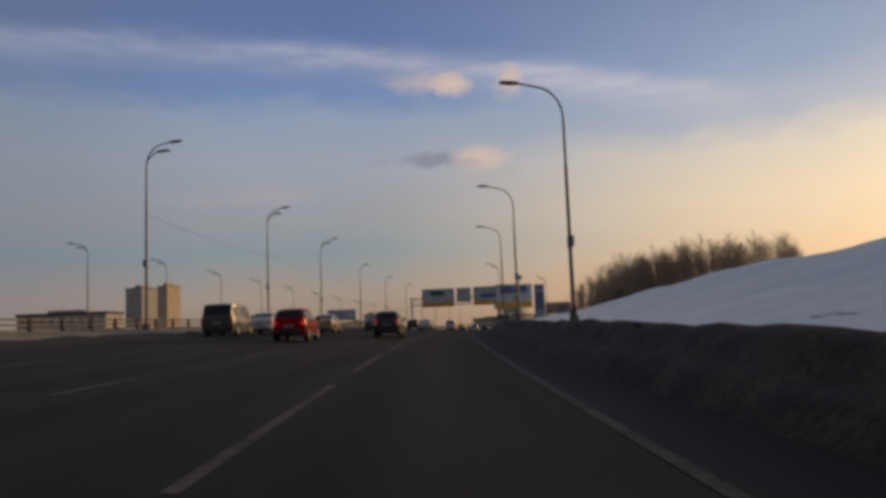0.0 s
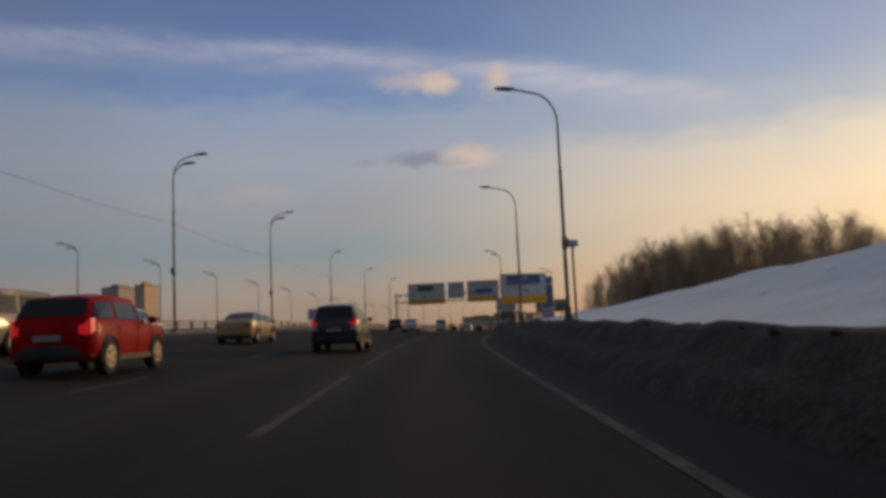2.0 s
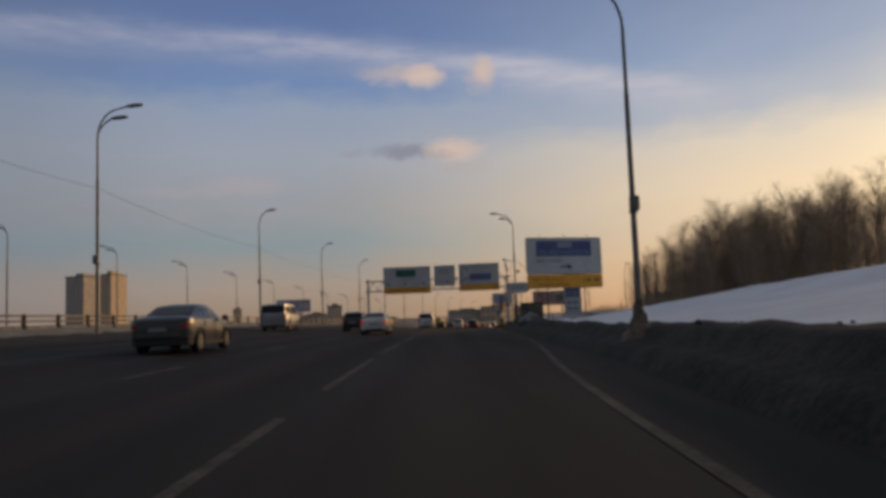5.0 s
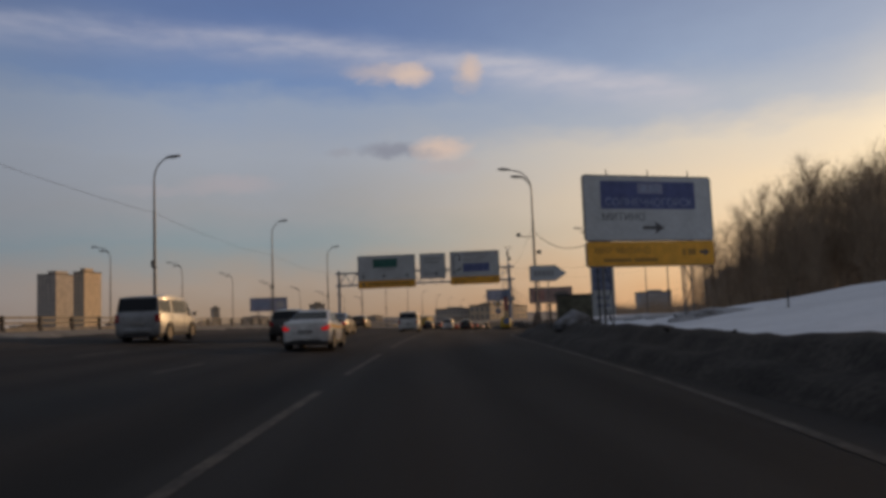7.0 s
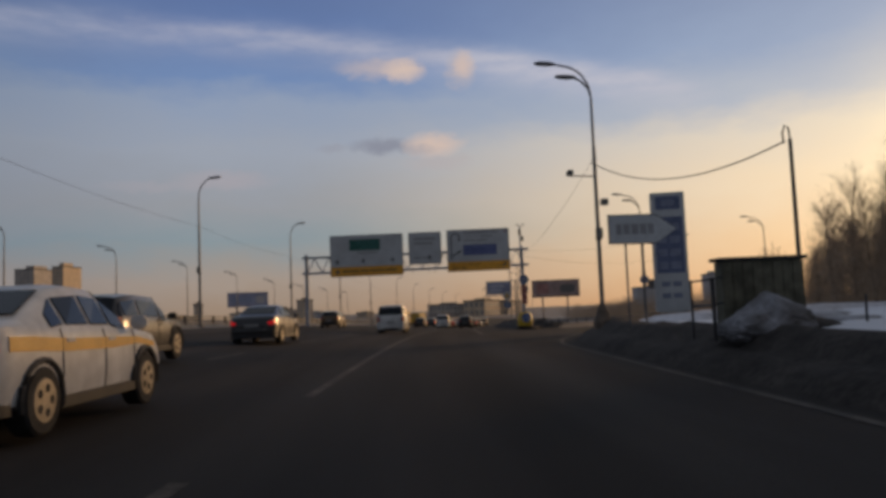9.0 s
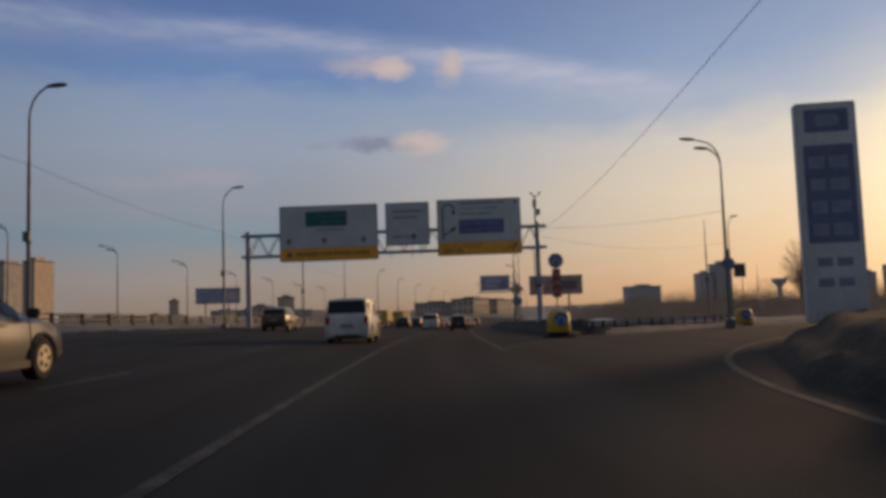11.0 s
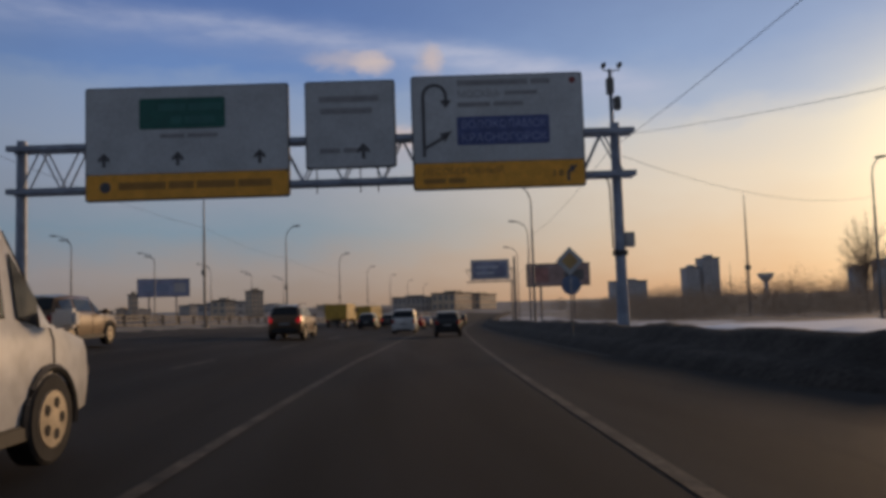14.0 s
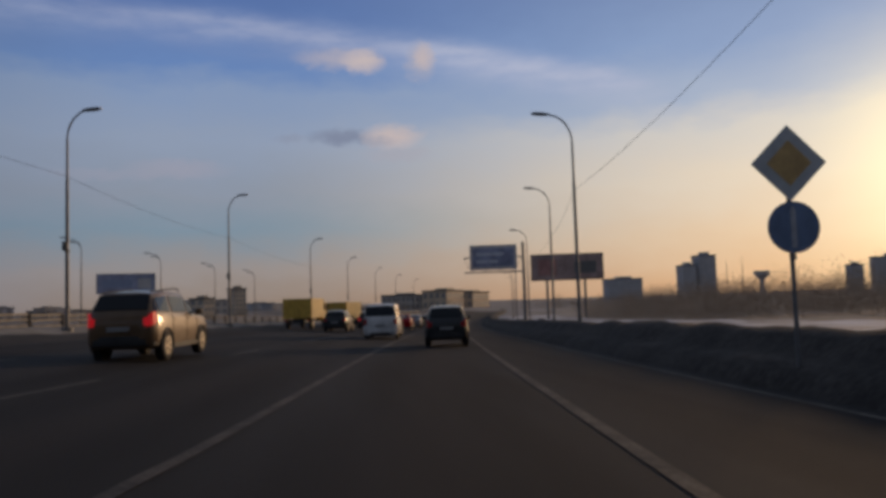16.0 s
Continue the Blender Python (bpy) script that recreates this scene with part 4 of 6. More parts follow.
part("white_panel", bmslab(rounded(-0.82, 0.82, 0.35, 2.5, 0.05), -0.235, -0.222), M_SIGN, totem)
bars(totem, -0.6, 1.9, (0.5, 0.5), 0.3, M_TOTEM_W, -0.236, 0.15)
bars(totem, -0.6, 1.2, (0.5, 0.5), 0.3, M_TOTEM_W, -0.236, 0.15)

M_DISC_W = mat("dusty white arrow", (0.42, 0.43, 0.46), 0.5, var=0.15)
# diamond and stripe colours carry haze, the diamond some wear too
M_DIAMOND = mat("sun-faded yellow sign face", (0.62, 0.42, 0.16), 0.5, var=0.15)
M_CHEVRON = mat("faded pink-white stripe", (0.50, 0.27, 0.25), 0.5, var=0.2)
M_BOLLARDBLUE = mat("sky-blue sign face", (0.05, 0.14, 0.40), 0.45, var=0.1)
# island: bollard, sign post
def bollard(m, label):
    t = thing("traffic_bollard", label, "bollard", m, "island bollards")
    prof = [(0.0, 0.53), (0.08, 0.55), (0.5, 0.535), (0.86, 0.49), (0.98, 0.42), (1.05, 0.24), (1.06, 0.02)]
    bm = bmesh.new()
    rings = [[bm.verts.new((w * math.cos(k * math.tau / 20), 0.72 * w * math.sin(k * math.tau / 20), z)) for k in range(20)] for z, w in prof]
    for r, s in zip(rings, rings[1:]):
        for k in range(20):
            bm.faces.new((r[k], r[(k + 1) % 20], s[(k + 1) % 20], s[k]))
    bm.faces.new(rings[-1])
    part("shell", bm, M_YELLOWP, t, smooth=True)
    part("foot_ring", bmtube([(0, 0, -0.05), (0, 0, 0.06)], 0.57, 20), M_TRIM, t)
    d = part("round_sign", bmslab(disc(0.12, 0.66, 0.32), -0.46, -0.38), M_BOLLARDBLUE, t, "round blue keep-either-side sign")
    for s in (-1, 1):
        part("arrow", bmslab([(0.12 + s * 0.02, 0.86), (0.12 + s * 0.02, 0.74), (0.12 + s * 0.17, 0.58), (0.12 + s * 0.08, 0.5), (0.12 + s * 0.29, 0.45), (0.12 + s * 0.29, 0.64), (0.12 + s * 0.22, 0.62)], -0.468, -0.462), M_DISC_W, d)
    return t


tip = bmesh.new()
rings = [[tip.verts.new(spot(5.55 + 0.25 * k2 * (0.3 if math.sin(a) < 0 else 1) + r * 0.95 * math.cos(a), 157.1 + r * 1.5 * math.sin(a), h)) for a in [math.tau * i / 24 for i in range(24)]] for k2, (r, h) in enumerate(((1.0, -0.03), (0.92, 0.1), (0.75, 0.2), (0.4, 0.23), (0.02, 0.23)))]
for ra, rb in zip(rings, rings[1:]):
    for i in range(24):
        tip.faces.new((ra[i], ra[(i + 1) % 24], rb[(i + 1) % 24], rb[i]))
tagged(new("island_tip", finish("island_tip", tip, M_BANK, True)), "low dirty tip of the traffic island", "traffic island", kind="structure")
b1 = bollard(stand(5.42, 156.2, 0.22, -8), "yellow plastic bollard with a blue arrow sign, on the island tip")
copy_thing(b1, stand(19.4, 168.8, 0.05, -20))
isl = thing("island_sign", "round blue sign above a red hazard board on a post", "road sign", stand(5.57, 157.4, 0.34))
part("post", bmtube([(0, 0.06, -0.2), (0, 0.06, 3.7)], 0.035, 8), M_STEEL, isl)
part("round_sign", bmslab(disc(0, 3.38, 0.37), -0.03, 0.0), M_DISC, isl, "round blue keep-either-side sign")
for s in (-1, 1):
    part("arrow", bmslab([(s * 0.02, 3.56), (s * 0.02, 3.46), (s * 0.14, 3.32), (s * 0.06, 3.26), (s * 0.24, 3.2), (s * 0.24, 3.38), (s * 0.18, 3.36)], -0.037, -0.031), M_DISC_W, isl)
hz = part("hazard_board", bmslab(rounded(-0.21, 0.21, 1.58, 2.98, 0.04), -0.03, 0.0), M_SIGNRED, isl, "pale red and white hazard board")
for k in range(3):
    z = 1.72 + 0.42 * k
    part("chevron", bmslab([(-0.2, z), (0, z + 0.16), (0.2, z), (0.2, z + 0.12), (0, z + 0.28), (-0.2, z + 0.12)], -0.036, -0.031), M_CHEVRON, hz)

dia = thing("priority_sign", "yellow diamond sign over a round blue sign on a post", "road sign", stand(5.33, 179.5, 0.3))
part("post", bmtube([(0, 0.05, -0.3), (0, 0.05, 3.3)], 0.035, 8), M_STEEL, dia)
part("diamond", bmslab([(0, 2.4), (0.55, 2.96), (0, 3.52), (-0.55, 2.96)], -0.03, 0.0), M_SIGN, dia, "white-rimmed diamond")
part("diamond_centre", bmslab([(0, 2.62), (0.33, 2.96), (0, 3.3), (-0.33, 2.96)], -0.037, -0.031), M_DIAMOND, dia)
rd = part("round_sign", bmslab(disc(0.02, 2.02, 0.38), -0.03, 0.0), M_DISC, dia, "round blue direction sign")
part("arrow", bmslab([(-0.03, 1.72), (0.05, 1.72), (0.05, 2.26), (0.01, 2.34), (-0.03, 2.26)], -0.037, -0.031), M_DISC_W, rd)

# guard rail between the bollards
rail = thing("guard_rail", "low steel guard rail on short posts behind the exit road", "guard rail")
rp = along([(7.3, 159.9), (12, 164.3), (18.6, 170.0)], 1.0)
bm = bmesh.new()
prof = [(0.0, 0.42), (-0.05, 0.48), (0.0, 0.54), (0.0, 0.60), (-0.05, 0.66), (0.0, 0.72)]
rows = [[bm.verts.new(spot(p.x + n.x * o, p.y + n.y * o, h)) for o, h in prof] for p, n in rp]
for a, b in zip(rows, rows[1:]):
    for i in range(5):
        bm.faces.new((a[i], a[i + 1], b[i + 1], b[i]))
beam = part("beam", bm, M_SUNLITGREY, rail)
beam.modifiers.new("thick", "SOLIDIFY").thickness = 0.006
for p, n in rp:
    q = spot(p.x, p.y, 0)
    part("post", bmbox(q.x + 0.03, q.x + 0.11, q.y - 0.05, q.y + 0.05, q.z - 0.1, q.z + 0.68), M_DARKSTEEL, rail)

# shed, fence and cable pole on the snow
shed = thing("site_cabin", "dark green site cabin half buried in snow", "cabin", stand(6.38, 115.4, 0.55, 3))
part("wall", box(bmesh.new(), -0.9, 0.74, -0.6, -0.2, -0.4, 1.46, bevel=0.02), M_SHED, shed)
part("roof", box(bmesh.new(), -0.97, 0.8, -0.68, -0.12, 1.46, 1.53, bevel=0.015), M_ROOF, shed)
for k in range(8):
    part("board", bmbox(-0.89 + 0.2 * k, -0.71 + 0.2 * k, -0.622, -0.603, -0.2, 1.44), M_SHED, shed)
heap = bmesh.new()
g = bmesh.ops.create_icosphere(heap, subdivisions=5, radius=1)
for v in g["verts"]:
    k = 1 + 0.16 * noise.noise(v.co * 1.7) + 0.06 * noise.noise(v.co * 5) + 0.05 * noise.noise(v.co * 13)
    v.co = Vector((v.co.x * 0.95 * k, v.co.y * 0.75 * k, v.co.z * (0.74 - 0.34 * abs(v.co.x + 0.1) if v.co.z > 0 else 0.25) * k))
heap_ob = new("snow_mound", finish("snow_mound", heap, mat("grey heaped snow", (0.30, 0.305, 0.325), 0.9, var=0.2, scale=1.3, fine=11, bump=1.0, rgb2=(0.09, 0.08, 0.07)), True))
heap_ob.matrix_basis = stand(6.2, 114.25, 0.62)
tagged(heap_ob, "grey mound of cleared snow before the cabin", "snow mound")
base = bmesh.new()
g = bmesh.ops.create_icosphere(base, subdivisions=4, radius=1)
for v in g["verts"]:
    k = 1 + 0.1 * noise.noise(v.co * 1.9 + Vector((4, 0, 0))) + 0.04 * noise.noise(v.co * 6)
    v.co = Vector((v.co.x * 1.45 * k, v.co.y * 1.05 * k, v.co.z * (0.60 - 0.18 * abs(v.co.x)) * k))
base_ob = new("grit_mound", finish("grit_mound", base, M_BANK, True))
base_ob.matrix_basis = stand(6.75, 114.4, 0.34)
tagged(base_ob, "dark mound of grit and frozen snow below the cabin", "grit mound")
fence = thing("site_railing", "rusty pipe railing beside the cabin", "railing", stand(5.08, 115.45, 0.4))
for y, w in ((0.0, 0.025), (-1.25, 0.04)):
    part("post", bmtube([(0, y, 0.1), (0, y, 1.28)], w, 8), M_DARKSTEEL, fence)
for z in (0.75, 1.24):
    part("rail", bmtube([(0, 0, z), (0, -1.25, z + 0.02), (0.35, -0.8, z + 0.06)], 0.02, 8), M_DARKSTEEL, fence)
cp = thing("cable_pole", "thin steel pole with a hooked top", "pole", stand(7.75, 116.2, 0.4))
part("column", bmtube([(0, 0, -0.3), (0, 0, 4.3)], [0.055, 0.04], 10), M_DARKSTEEL, cp)
part("hook", bmtube([(0, 0, 4.3), (-0.02, 0, 4.55), (-0.1, 0, 4.6), (-0.16, 0, 4.45), (-0.14, 0, 4.2)], 0.022, 6), M_DARKSTEEL, cp)
for k, (a, b, sag) in enumerate(((spot(6.0, 129.5, 6.9), spot(7.62, 116.2, 4.65), 0.75),)):
    pts = [a.lerp(b, t / 20) - Vector((0, 0, sag * 4 * (t / 20) * (1 - t / 20))) for t in range(21)]
    tagged(new("cable", finish("cable", bmtube(pts, 0.018, 6), M_CABLE)), "black cable sagging between the lamp and a pole", "cable")


def span(a, b, sag, label, r=0.008):
    pts = [a.lerp(b, t / 16) - Vector((0, 0, sag * 4 * (t / 16) * (1 - t / 16))) for t in range(17)]
    tagged(new("cable", finish("cable", bmtube(pts, r, 6), M_CABLE)), label, "cable", "cables between the lamps")


hang_r = [(6.12, 129.5, 7.1), (6.82, 178.3, 7.35), (6.7, 203.8, 6.9), (8.4, 224.5, 6.9), (9.1, 251.5, 6.9)]
for (ua, ya, ha), (ub, yb, hb2) in zip(hang_r, hang_r[1:]):
    span(spot(ua, ya, ha), spot(ub, yb, hb2), 0.013 * (yb - ya), "thin black cable strung from lamp to lamp over the verge")
span(spot(15.65, 161.2, 6.5), spot(6.9, 178.3, 7.9), 0.3, "thin black cable from a lamp to the sign gantry")
span(spot(6.95, 178.3, 7.3), spot(28.9, 197, 8.2), 0.9, "thin black cable from the sign gantry to a far lamp")
hang_l = [(-17.4, 45.5, 7.3), (-16.6, 71.2, 7.1), (-16.1, 93.6, 7.0), (-16.35, 123.9, 7.0), (-16.6, 152.2, 7.0), (-16.05, 176.3, 7.0), (-16.5, 205, 7.2), (-16.2, 229, 7.0), (-16.4, 261.5, 7.0)]
for (ua, ya, ha), (ub, yb, hb2) in zip(hang_l, hang_l[1:]):
    span(spot(ua, ya, ha), spot(ub, yb, hb2), 0.3, "thin black cable strung from lamp to lamp on the median")
for u, y in ((7.75, 113.75), (10.2, 101)):
    t = thing("marker_stake", "short dark stake standing in the snow", "stake", stand(u, y, hill(u, y) - 0.1), "stakes in the snow")
    part("stick", bmtube([(0, 0, -0.2), (0.02, 0, 0.62)], 0.025, 6), M_DARKSTEEL, t)


# second gantry arm, billboards
sb = thing("cantilever_sign", "blue-grey road sign on a cantilever post", "road sign", stand(0, 252, 0.0))
part("column", bmtube([(8.5, 0, 0.2), (8.5, 0, 9.2)], [0.2, 0.15], 12), M_STEEL, sb)
for z in (6.0, 7.6):
    part("arm", bmtube([(8.5, 0, z), (2.1, 0, z)], 0.08, 8), M_STEEL, sb)
for k in range(8):
    x0 = 8.3 - 0.78 * k
    part("lattice_bar", bmtube([(x0, 0, 6.0 if k % 2 else 7.6), (x0 - 0.78, 0, 7.6 if k % 2 else 6.0)], 0.03, 6), M_STEEL, sb)
s_face = plate("sign_panel", rounded(2.7, 7.8, 6.25, 8.95, 0.1), -0.12, M_WALL_GREY, sb, "grey-blue sign panel")
plate("blue_field", rounded(3.0, 7.5, 6.6, 8.6, 0.08), -0.176, M_POSTER_B, s_face, "", 0.006)
bars(s_face, 3.4, 7.8, (1.6, 1.2), 0.3, M_WHITEINK, -0.183)
bars(s_face, 3.4, 7.0, (1.2, 1.0), 0.3, M_WHITEINK, -0.183)


def billboard(m, w, h, z, label, face_mat, blocks):
    t = thing("billboard", label, "billboard", m)
    part("frame", box(bmesh.new(), -w / 2, w / 2, 0.0, 0.35, z, z + h, bevel=0.05), M_DARKSTEEL, t)
    f = plate("poster", [(-w / 2 + 0.12, z + 0.12), (w / 2 - 0.12, z + 0.12), (w / 2 - 0.12, z + h - 0.12), (-w / 2 + 0.12, z + h - 0.12)], -0.002, face_mat, t, "", 0.02)
    for x0, x1, z0, z1, mm in blocks:
        part("poster_block", bmslab([(x0 * w, z + z0 * h), (x1 * w, z + z0 * h), (x1 * w, z + z1 * h), (x0 * w, z + z1 * h)], -0.03, -0.023), mm, f)
    for x in (-0.28 * w, 0.24 * w):
        part("post", bmtube([(x, 0.2, -0.6), (x, 0.2, z + 0.3)], 0.22, 10), M_STEEL, t)
    return t


billboard(stand(18.9, 293, 0.0), 12.0, 4.4, 6.6, "wide dark billboard on posts beside the highway", M_POSTER, ((-0.4, -0.15, 0.2, 0.8, M_POSTER_R), (0.1, 0.4, 0.25, 0.7, M_BOX)))
billboard(pose(-49, 367, -3.6, 0, 0, 20), 13.6, 5.0, 9.0, "wide blue billboard on a pylon across the road", M_POSTER_B, ((-0.4, 0.1, 0.3, 0.7, M_PALEBLUE), (0.2, 0.42, 0.25, 0.75, M_WALL_GREY)))


# ---------------------------------------------------------------- median fence and far left
fence_l = thing("median_fence", "low concrete kerb wall with dark posts and two rails", "fence")
wall_me = finish("parapet_panel", box(bmesh.new(), -0.06, 0.06, -1.32, 1.32, 0.0, 0.3, bevel=0.02), M_CONCRETE)
post_me = finish("parapet_post", box(bmesh.new(), -0.08, 0.08, -0.09, 0.09, -0.1, 0.82, bevel=0.02), M_ROOF)
rail_me = finish("fence_rail", box(bmesh.new(), -0.03, 0.03, -1.5, 1.5, -0.05, 0.05, bevel=0.015), M_DARKSTEEL)
for k in range(150):
    y = -40 + 3.0 * k
    for me, dy, dz in ((wall_me, 1.5, 0), (post_me, 0.0, 0), (rail_me, 1.5, 0.5), (rail_me, 1.5, 0.74)):
        ob = new(me.name, me)
        ob.parent = fence_l
        ob.matrix_basis = stand(-18.6, y + dy, 0.32 + dz)


# ---------------------------------------------------------------- cars
SHAPES = {
    # y, underside, belt, roof, half width, half width of the roof
    "sedan": [(-2.36, .46, .70, .73, .50, .48), (-2.32, .33, .95, .98, .70, .64), (-2.22, .28, 1.02, 1.05, .82, .72), (-1.95, .26, 1.05, 1.08, .89, .74), (-1.55, .24, 1.04, 1.12, .91, .68), (-.80, .22, 1.0, 1.43, .91, .58),
              (-.2, .22, .99, 1.48, .91, .60), (.35, .22, .98, 1.45, .91, .58), (1.15, .22, .96, 1.0, .90, .68), (1.8, .24, .88, .92, .88, .62), (2.2, .3, .74, .78, .80, .55), (2.35, .42, .6, .63, .62, .5)],
    "suv": [(-2.26, .52, .85, .9, .56, .54), (-2.23, .40, 1.04, 1.08, .74, .66), (-2.14, .34, 1.12, 1.2, .84, .70), (-1.86, .3, 1.13, 1.62, .91, .66), (-1.0, .3, 1.1, 1.70, .92, .68),
            (.3, .3, 1.08, 1.66, .92, .65), (1.05, .3, 1.06, 1.1, .91, .7), (1.8, .32, 1.0, 1.03, .89, .66), (2.15, .37, .85, .9, .82, .6), (2.25, .5, .7, .73, .7, .55)],
    "van": [(-2.45, .45, 1.0, 1.05, .74, .72), (-2.43, .32, 1.14, 1.22, .86, .78), (-2.38, .28, 1.16, 1.28, .92, .82), (-2.26, .28, 1.16, 1.9, .95, .78), (-1.0, .28, 1.14, 1.97, .95, .8),
            (.9, .28, 1.12, 1.93, .95, .78), (1.65, .28, 1.1, 1.15, .94, .76), (2.2, .3, .98, 1.02, .88, .66), (2.4, .4, .75, .8, .78, .6), (2.45, .5, .65, .68, .7, .55)],
}
GLASS = {"sedan": (4, 5, 7, 8), "suv": (2, 3, 5, 6), "van": (2, 3, 5, 6)}


def car(kind, m, body_mat, label, size=(1, 1, 1), lit=False, category="car", stripe=None, rack=False, tall=False):
    t = thing(category.replace(" ", "_"), label, category, m, "traffic on the highway")
    sx, sy, sz = size
    st = [(y * sy, a * sz, b * sz, r * sz, w * sx, q * sx) for y, a, b, r, w, q in SHAPES[kind]]

    def ring(s):
        y, lo, belt, roof, w, q = s
        mid = lo + 0.45 * (belt - lo)
        half = [(w * 0.86, lo), (w * 0.97, lo + 0.08), (w, mid), (w * 0.985, belt - 0.10), (w * 0.95, belt), (q + 0.25 * (w * 0.95 - q), belt + 0.78 * (roof - belt)), (q, roof - 0.04 * (roof - belt)), (q * 0.55, roof + 0.015)]
        return [Vector((x, y, z)) for x, z in half] + [Vector((-x, y, z)) for x, z in half[::-1]]

    rings = [ring(s) for s in st]
    bm = bmesh.new()
    vs = [[bm.verts.new(p) for p in r] for r in rings]
    n = len(vs[0])
    for a, b in zip(vs, vs[1:]):
        for i in range(n):
            bm.faces.new((a[i], a[(i + 1) % n], b[(i + 1) % n], b[i]))
    bm.faces.new(vs[0])
    bm.faces.new(vs[-1][::-1])
    body = part("body", bm, body_mat, t, smooth=True)
    r0, r1, f0, f1 = GLASS[kind]

    def pane(name, quad, out, label="", lift=0.006):
        """A pane just outside the body, with rounded depth."""
        b = bmesh.new()
        nrm = (quad[1] - quad[0]).cross(quad[3] - quad[0]).normalized()
        if nrm.dot(Vector(out)) < 0:
            nrm = -nrm
        c = sum(quad, Vector()) / 4
        o = [b.verts.new(p + nrm * lift) for p in quad]
        i = [b.verts.new(c + (p - c) * 0.96 + nrm * (lift + 0.01)) for p in quad]
        b.faces.new(i)
        for k in range(4):
            b.faces.new((o[k], o[(k + 1) % 4], i[(k + 1) % 4], i[k]))
        return part(name, b, M_GLASS, t, label)

    def mixp(a, b, k):
        return a.lerp(b, k)

    def strip(name, cols, material, label=""):
        """A band just proud of the body: pairs of lower and upper points, with a thickness inwards."""
        b = bmesh.new()
        o = [[b.verts.new(lo), b.verts.new(hi)] for lo, hi in cols]
        i = [[b.verts.new(p * 1.0 - Vector((0.03 * (1 if p.x > 0 else -1), -0.02, 0))) for p in c] for c in cols]
        for (a0, a1), (b0, b1), (c0, c1), (d0, d1) in zip(o, o[1:], i, i[1:]):
            for f in ((a0, b0, b1, a1), (c0, c1, d1, d0), (a0, c0, d0, b0), (a1, b1, d1, c1)):
                b.faces.new(f)
        b.faces.new((o[0][0], o[0][1], i[0][1], i[0][0]))
        b.faces.new((o[-1][0], i[-1][0], i[-1][1], o[-1][1]))
        return part(name, b, material, t, label)

    def skin(j, side, k, out=0.012):
        """A point on the flank of ring j: k 0 at half height, 1 just under the belt."""
        a, b = (rings[j][2], rings[j][3]) if side > 0 else (rings[j][13], rings[j][12])
        return a.lerp(b, k) + Vector((side * out, -out if j < 4 else 0, 0))

    def flank(y, idx, side, out=0.004):
        """A point on the side at the length y, on the line idx of the section."""
        j = max(i for i in range(len(st) - 1) if st[i][0] <= y)
        f = (y - st[j][0]) / (st[j + 1][0] - st[j][0])
        i = idx if side > 0 else 15 - idx
        return rings[j][i].lerp(rings[j + 1][i], f) + Vector((side * out, 0, 0))

    # door seams and handles
    seams = (-0.95, 0.12, 1.02) if kind != "van" else (-1.1, 0.35, 1.45)
    for side in (-1, 1):
        for y in seams:
            part("door_seam", bmtube([flank(y * sy, i, side) for i in (1, 2, 3, 4)], 0.007, 5), M_TRIM, t)
        for y in seams[:2]:
            q = flank(y * sy + 0.16, 3, side)
            part("door_handle", box(bmesh.new(), q.x - 0.02, q.x + 0.02, q.y - 0.09, q.y + 0.09, q.z - 0.03, q.z + 0.005, bevel=0.008), body_mat, t)

    # rear window and windscreen
    up, dn = (0.95, 0.06) if kind != "sedan" else (0.93, 0.08)
    for name, (A, B), out in (("rear_window", (rings[r0], rings[r1]), (0, -1, 0.3)), ("windscreen", (rings[f1], rings[f0]), (0, 1, 0.3))):
        lo1, hi1 = mixp(A[6], B[6], dn), mixp(A[6], B[6], up)
        lo2, hi2 = mixp(A[9], B[9], dn), mixp(A[9], B[9], up)
        pane(name, [lo1, hi1, hi2, lo2], out, lift=0.02)

    # side windows between the pillars
    for s, (lo_i, hi_i) in ((1, (4, 5)), (-1, (11, 10))):
        for i in range(r1, f0):
            A, B = rings[i], rings[i + 1]
            k0, k1 = 0.06, 0.94
            pane("side_window", [mixp(mixp(A[lo_i], B[lo_i], k0), mixp(A[hi_i], B[hi_i], k0), .12), mixp(mixp(A[lo_i], B[lo_i], k1), mixp(A[hi_i], B[hi_i], k1), .12),
                                 mixp(mixp(A[lo_i], B[lo_i], k1), mixp(A[hi_i], B[hi_i], k1), .97), mixp(mixp(A[lo_i], B[lo_i], k0), mixp(A[hi_i], B[hi_i], k0), .97)], (s, 0, 0.2))
        # quarter panes at both ends
        for i, j, tip in ((r0, r1, 0.55), (f1, f0, 0.5)):
            A, B = rings[i], rings[j]
            pane("quarter_window", [mixp(A[lo_i], B[lo_i], tip), mixp(B[lo_i], A[lo_i], .05) + (B[hi_i] - B[lo_i]) * 0.12, mixp(B[lo_i], B[hi_i], .93) + (A[lo_i] - B[lo_i]) * .05, mixp(A[lo_i], B[lo_i], tip) + (B[hi_i] - B[lo_i]) * (0.12 + 0.5 * tip)], (s, 0, 0.2))
    rear, front = st[0][0], st[-1][0]
    wmax = max(s[4] for s in st)
    belt = st[2][2]
    low = st[1][1]
    arc = [(wmax * x, rear + y) for x, y in ((-0.96, 0.42), (-0.9, 0.18), (-0.74, 0.06), (-0.4, 0.0), (0, -0.015), (0.4, 0.0), (0.74, 0.06), (0.9, 0.18), (0.96, 0.42))]

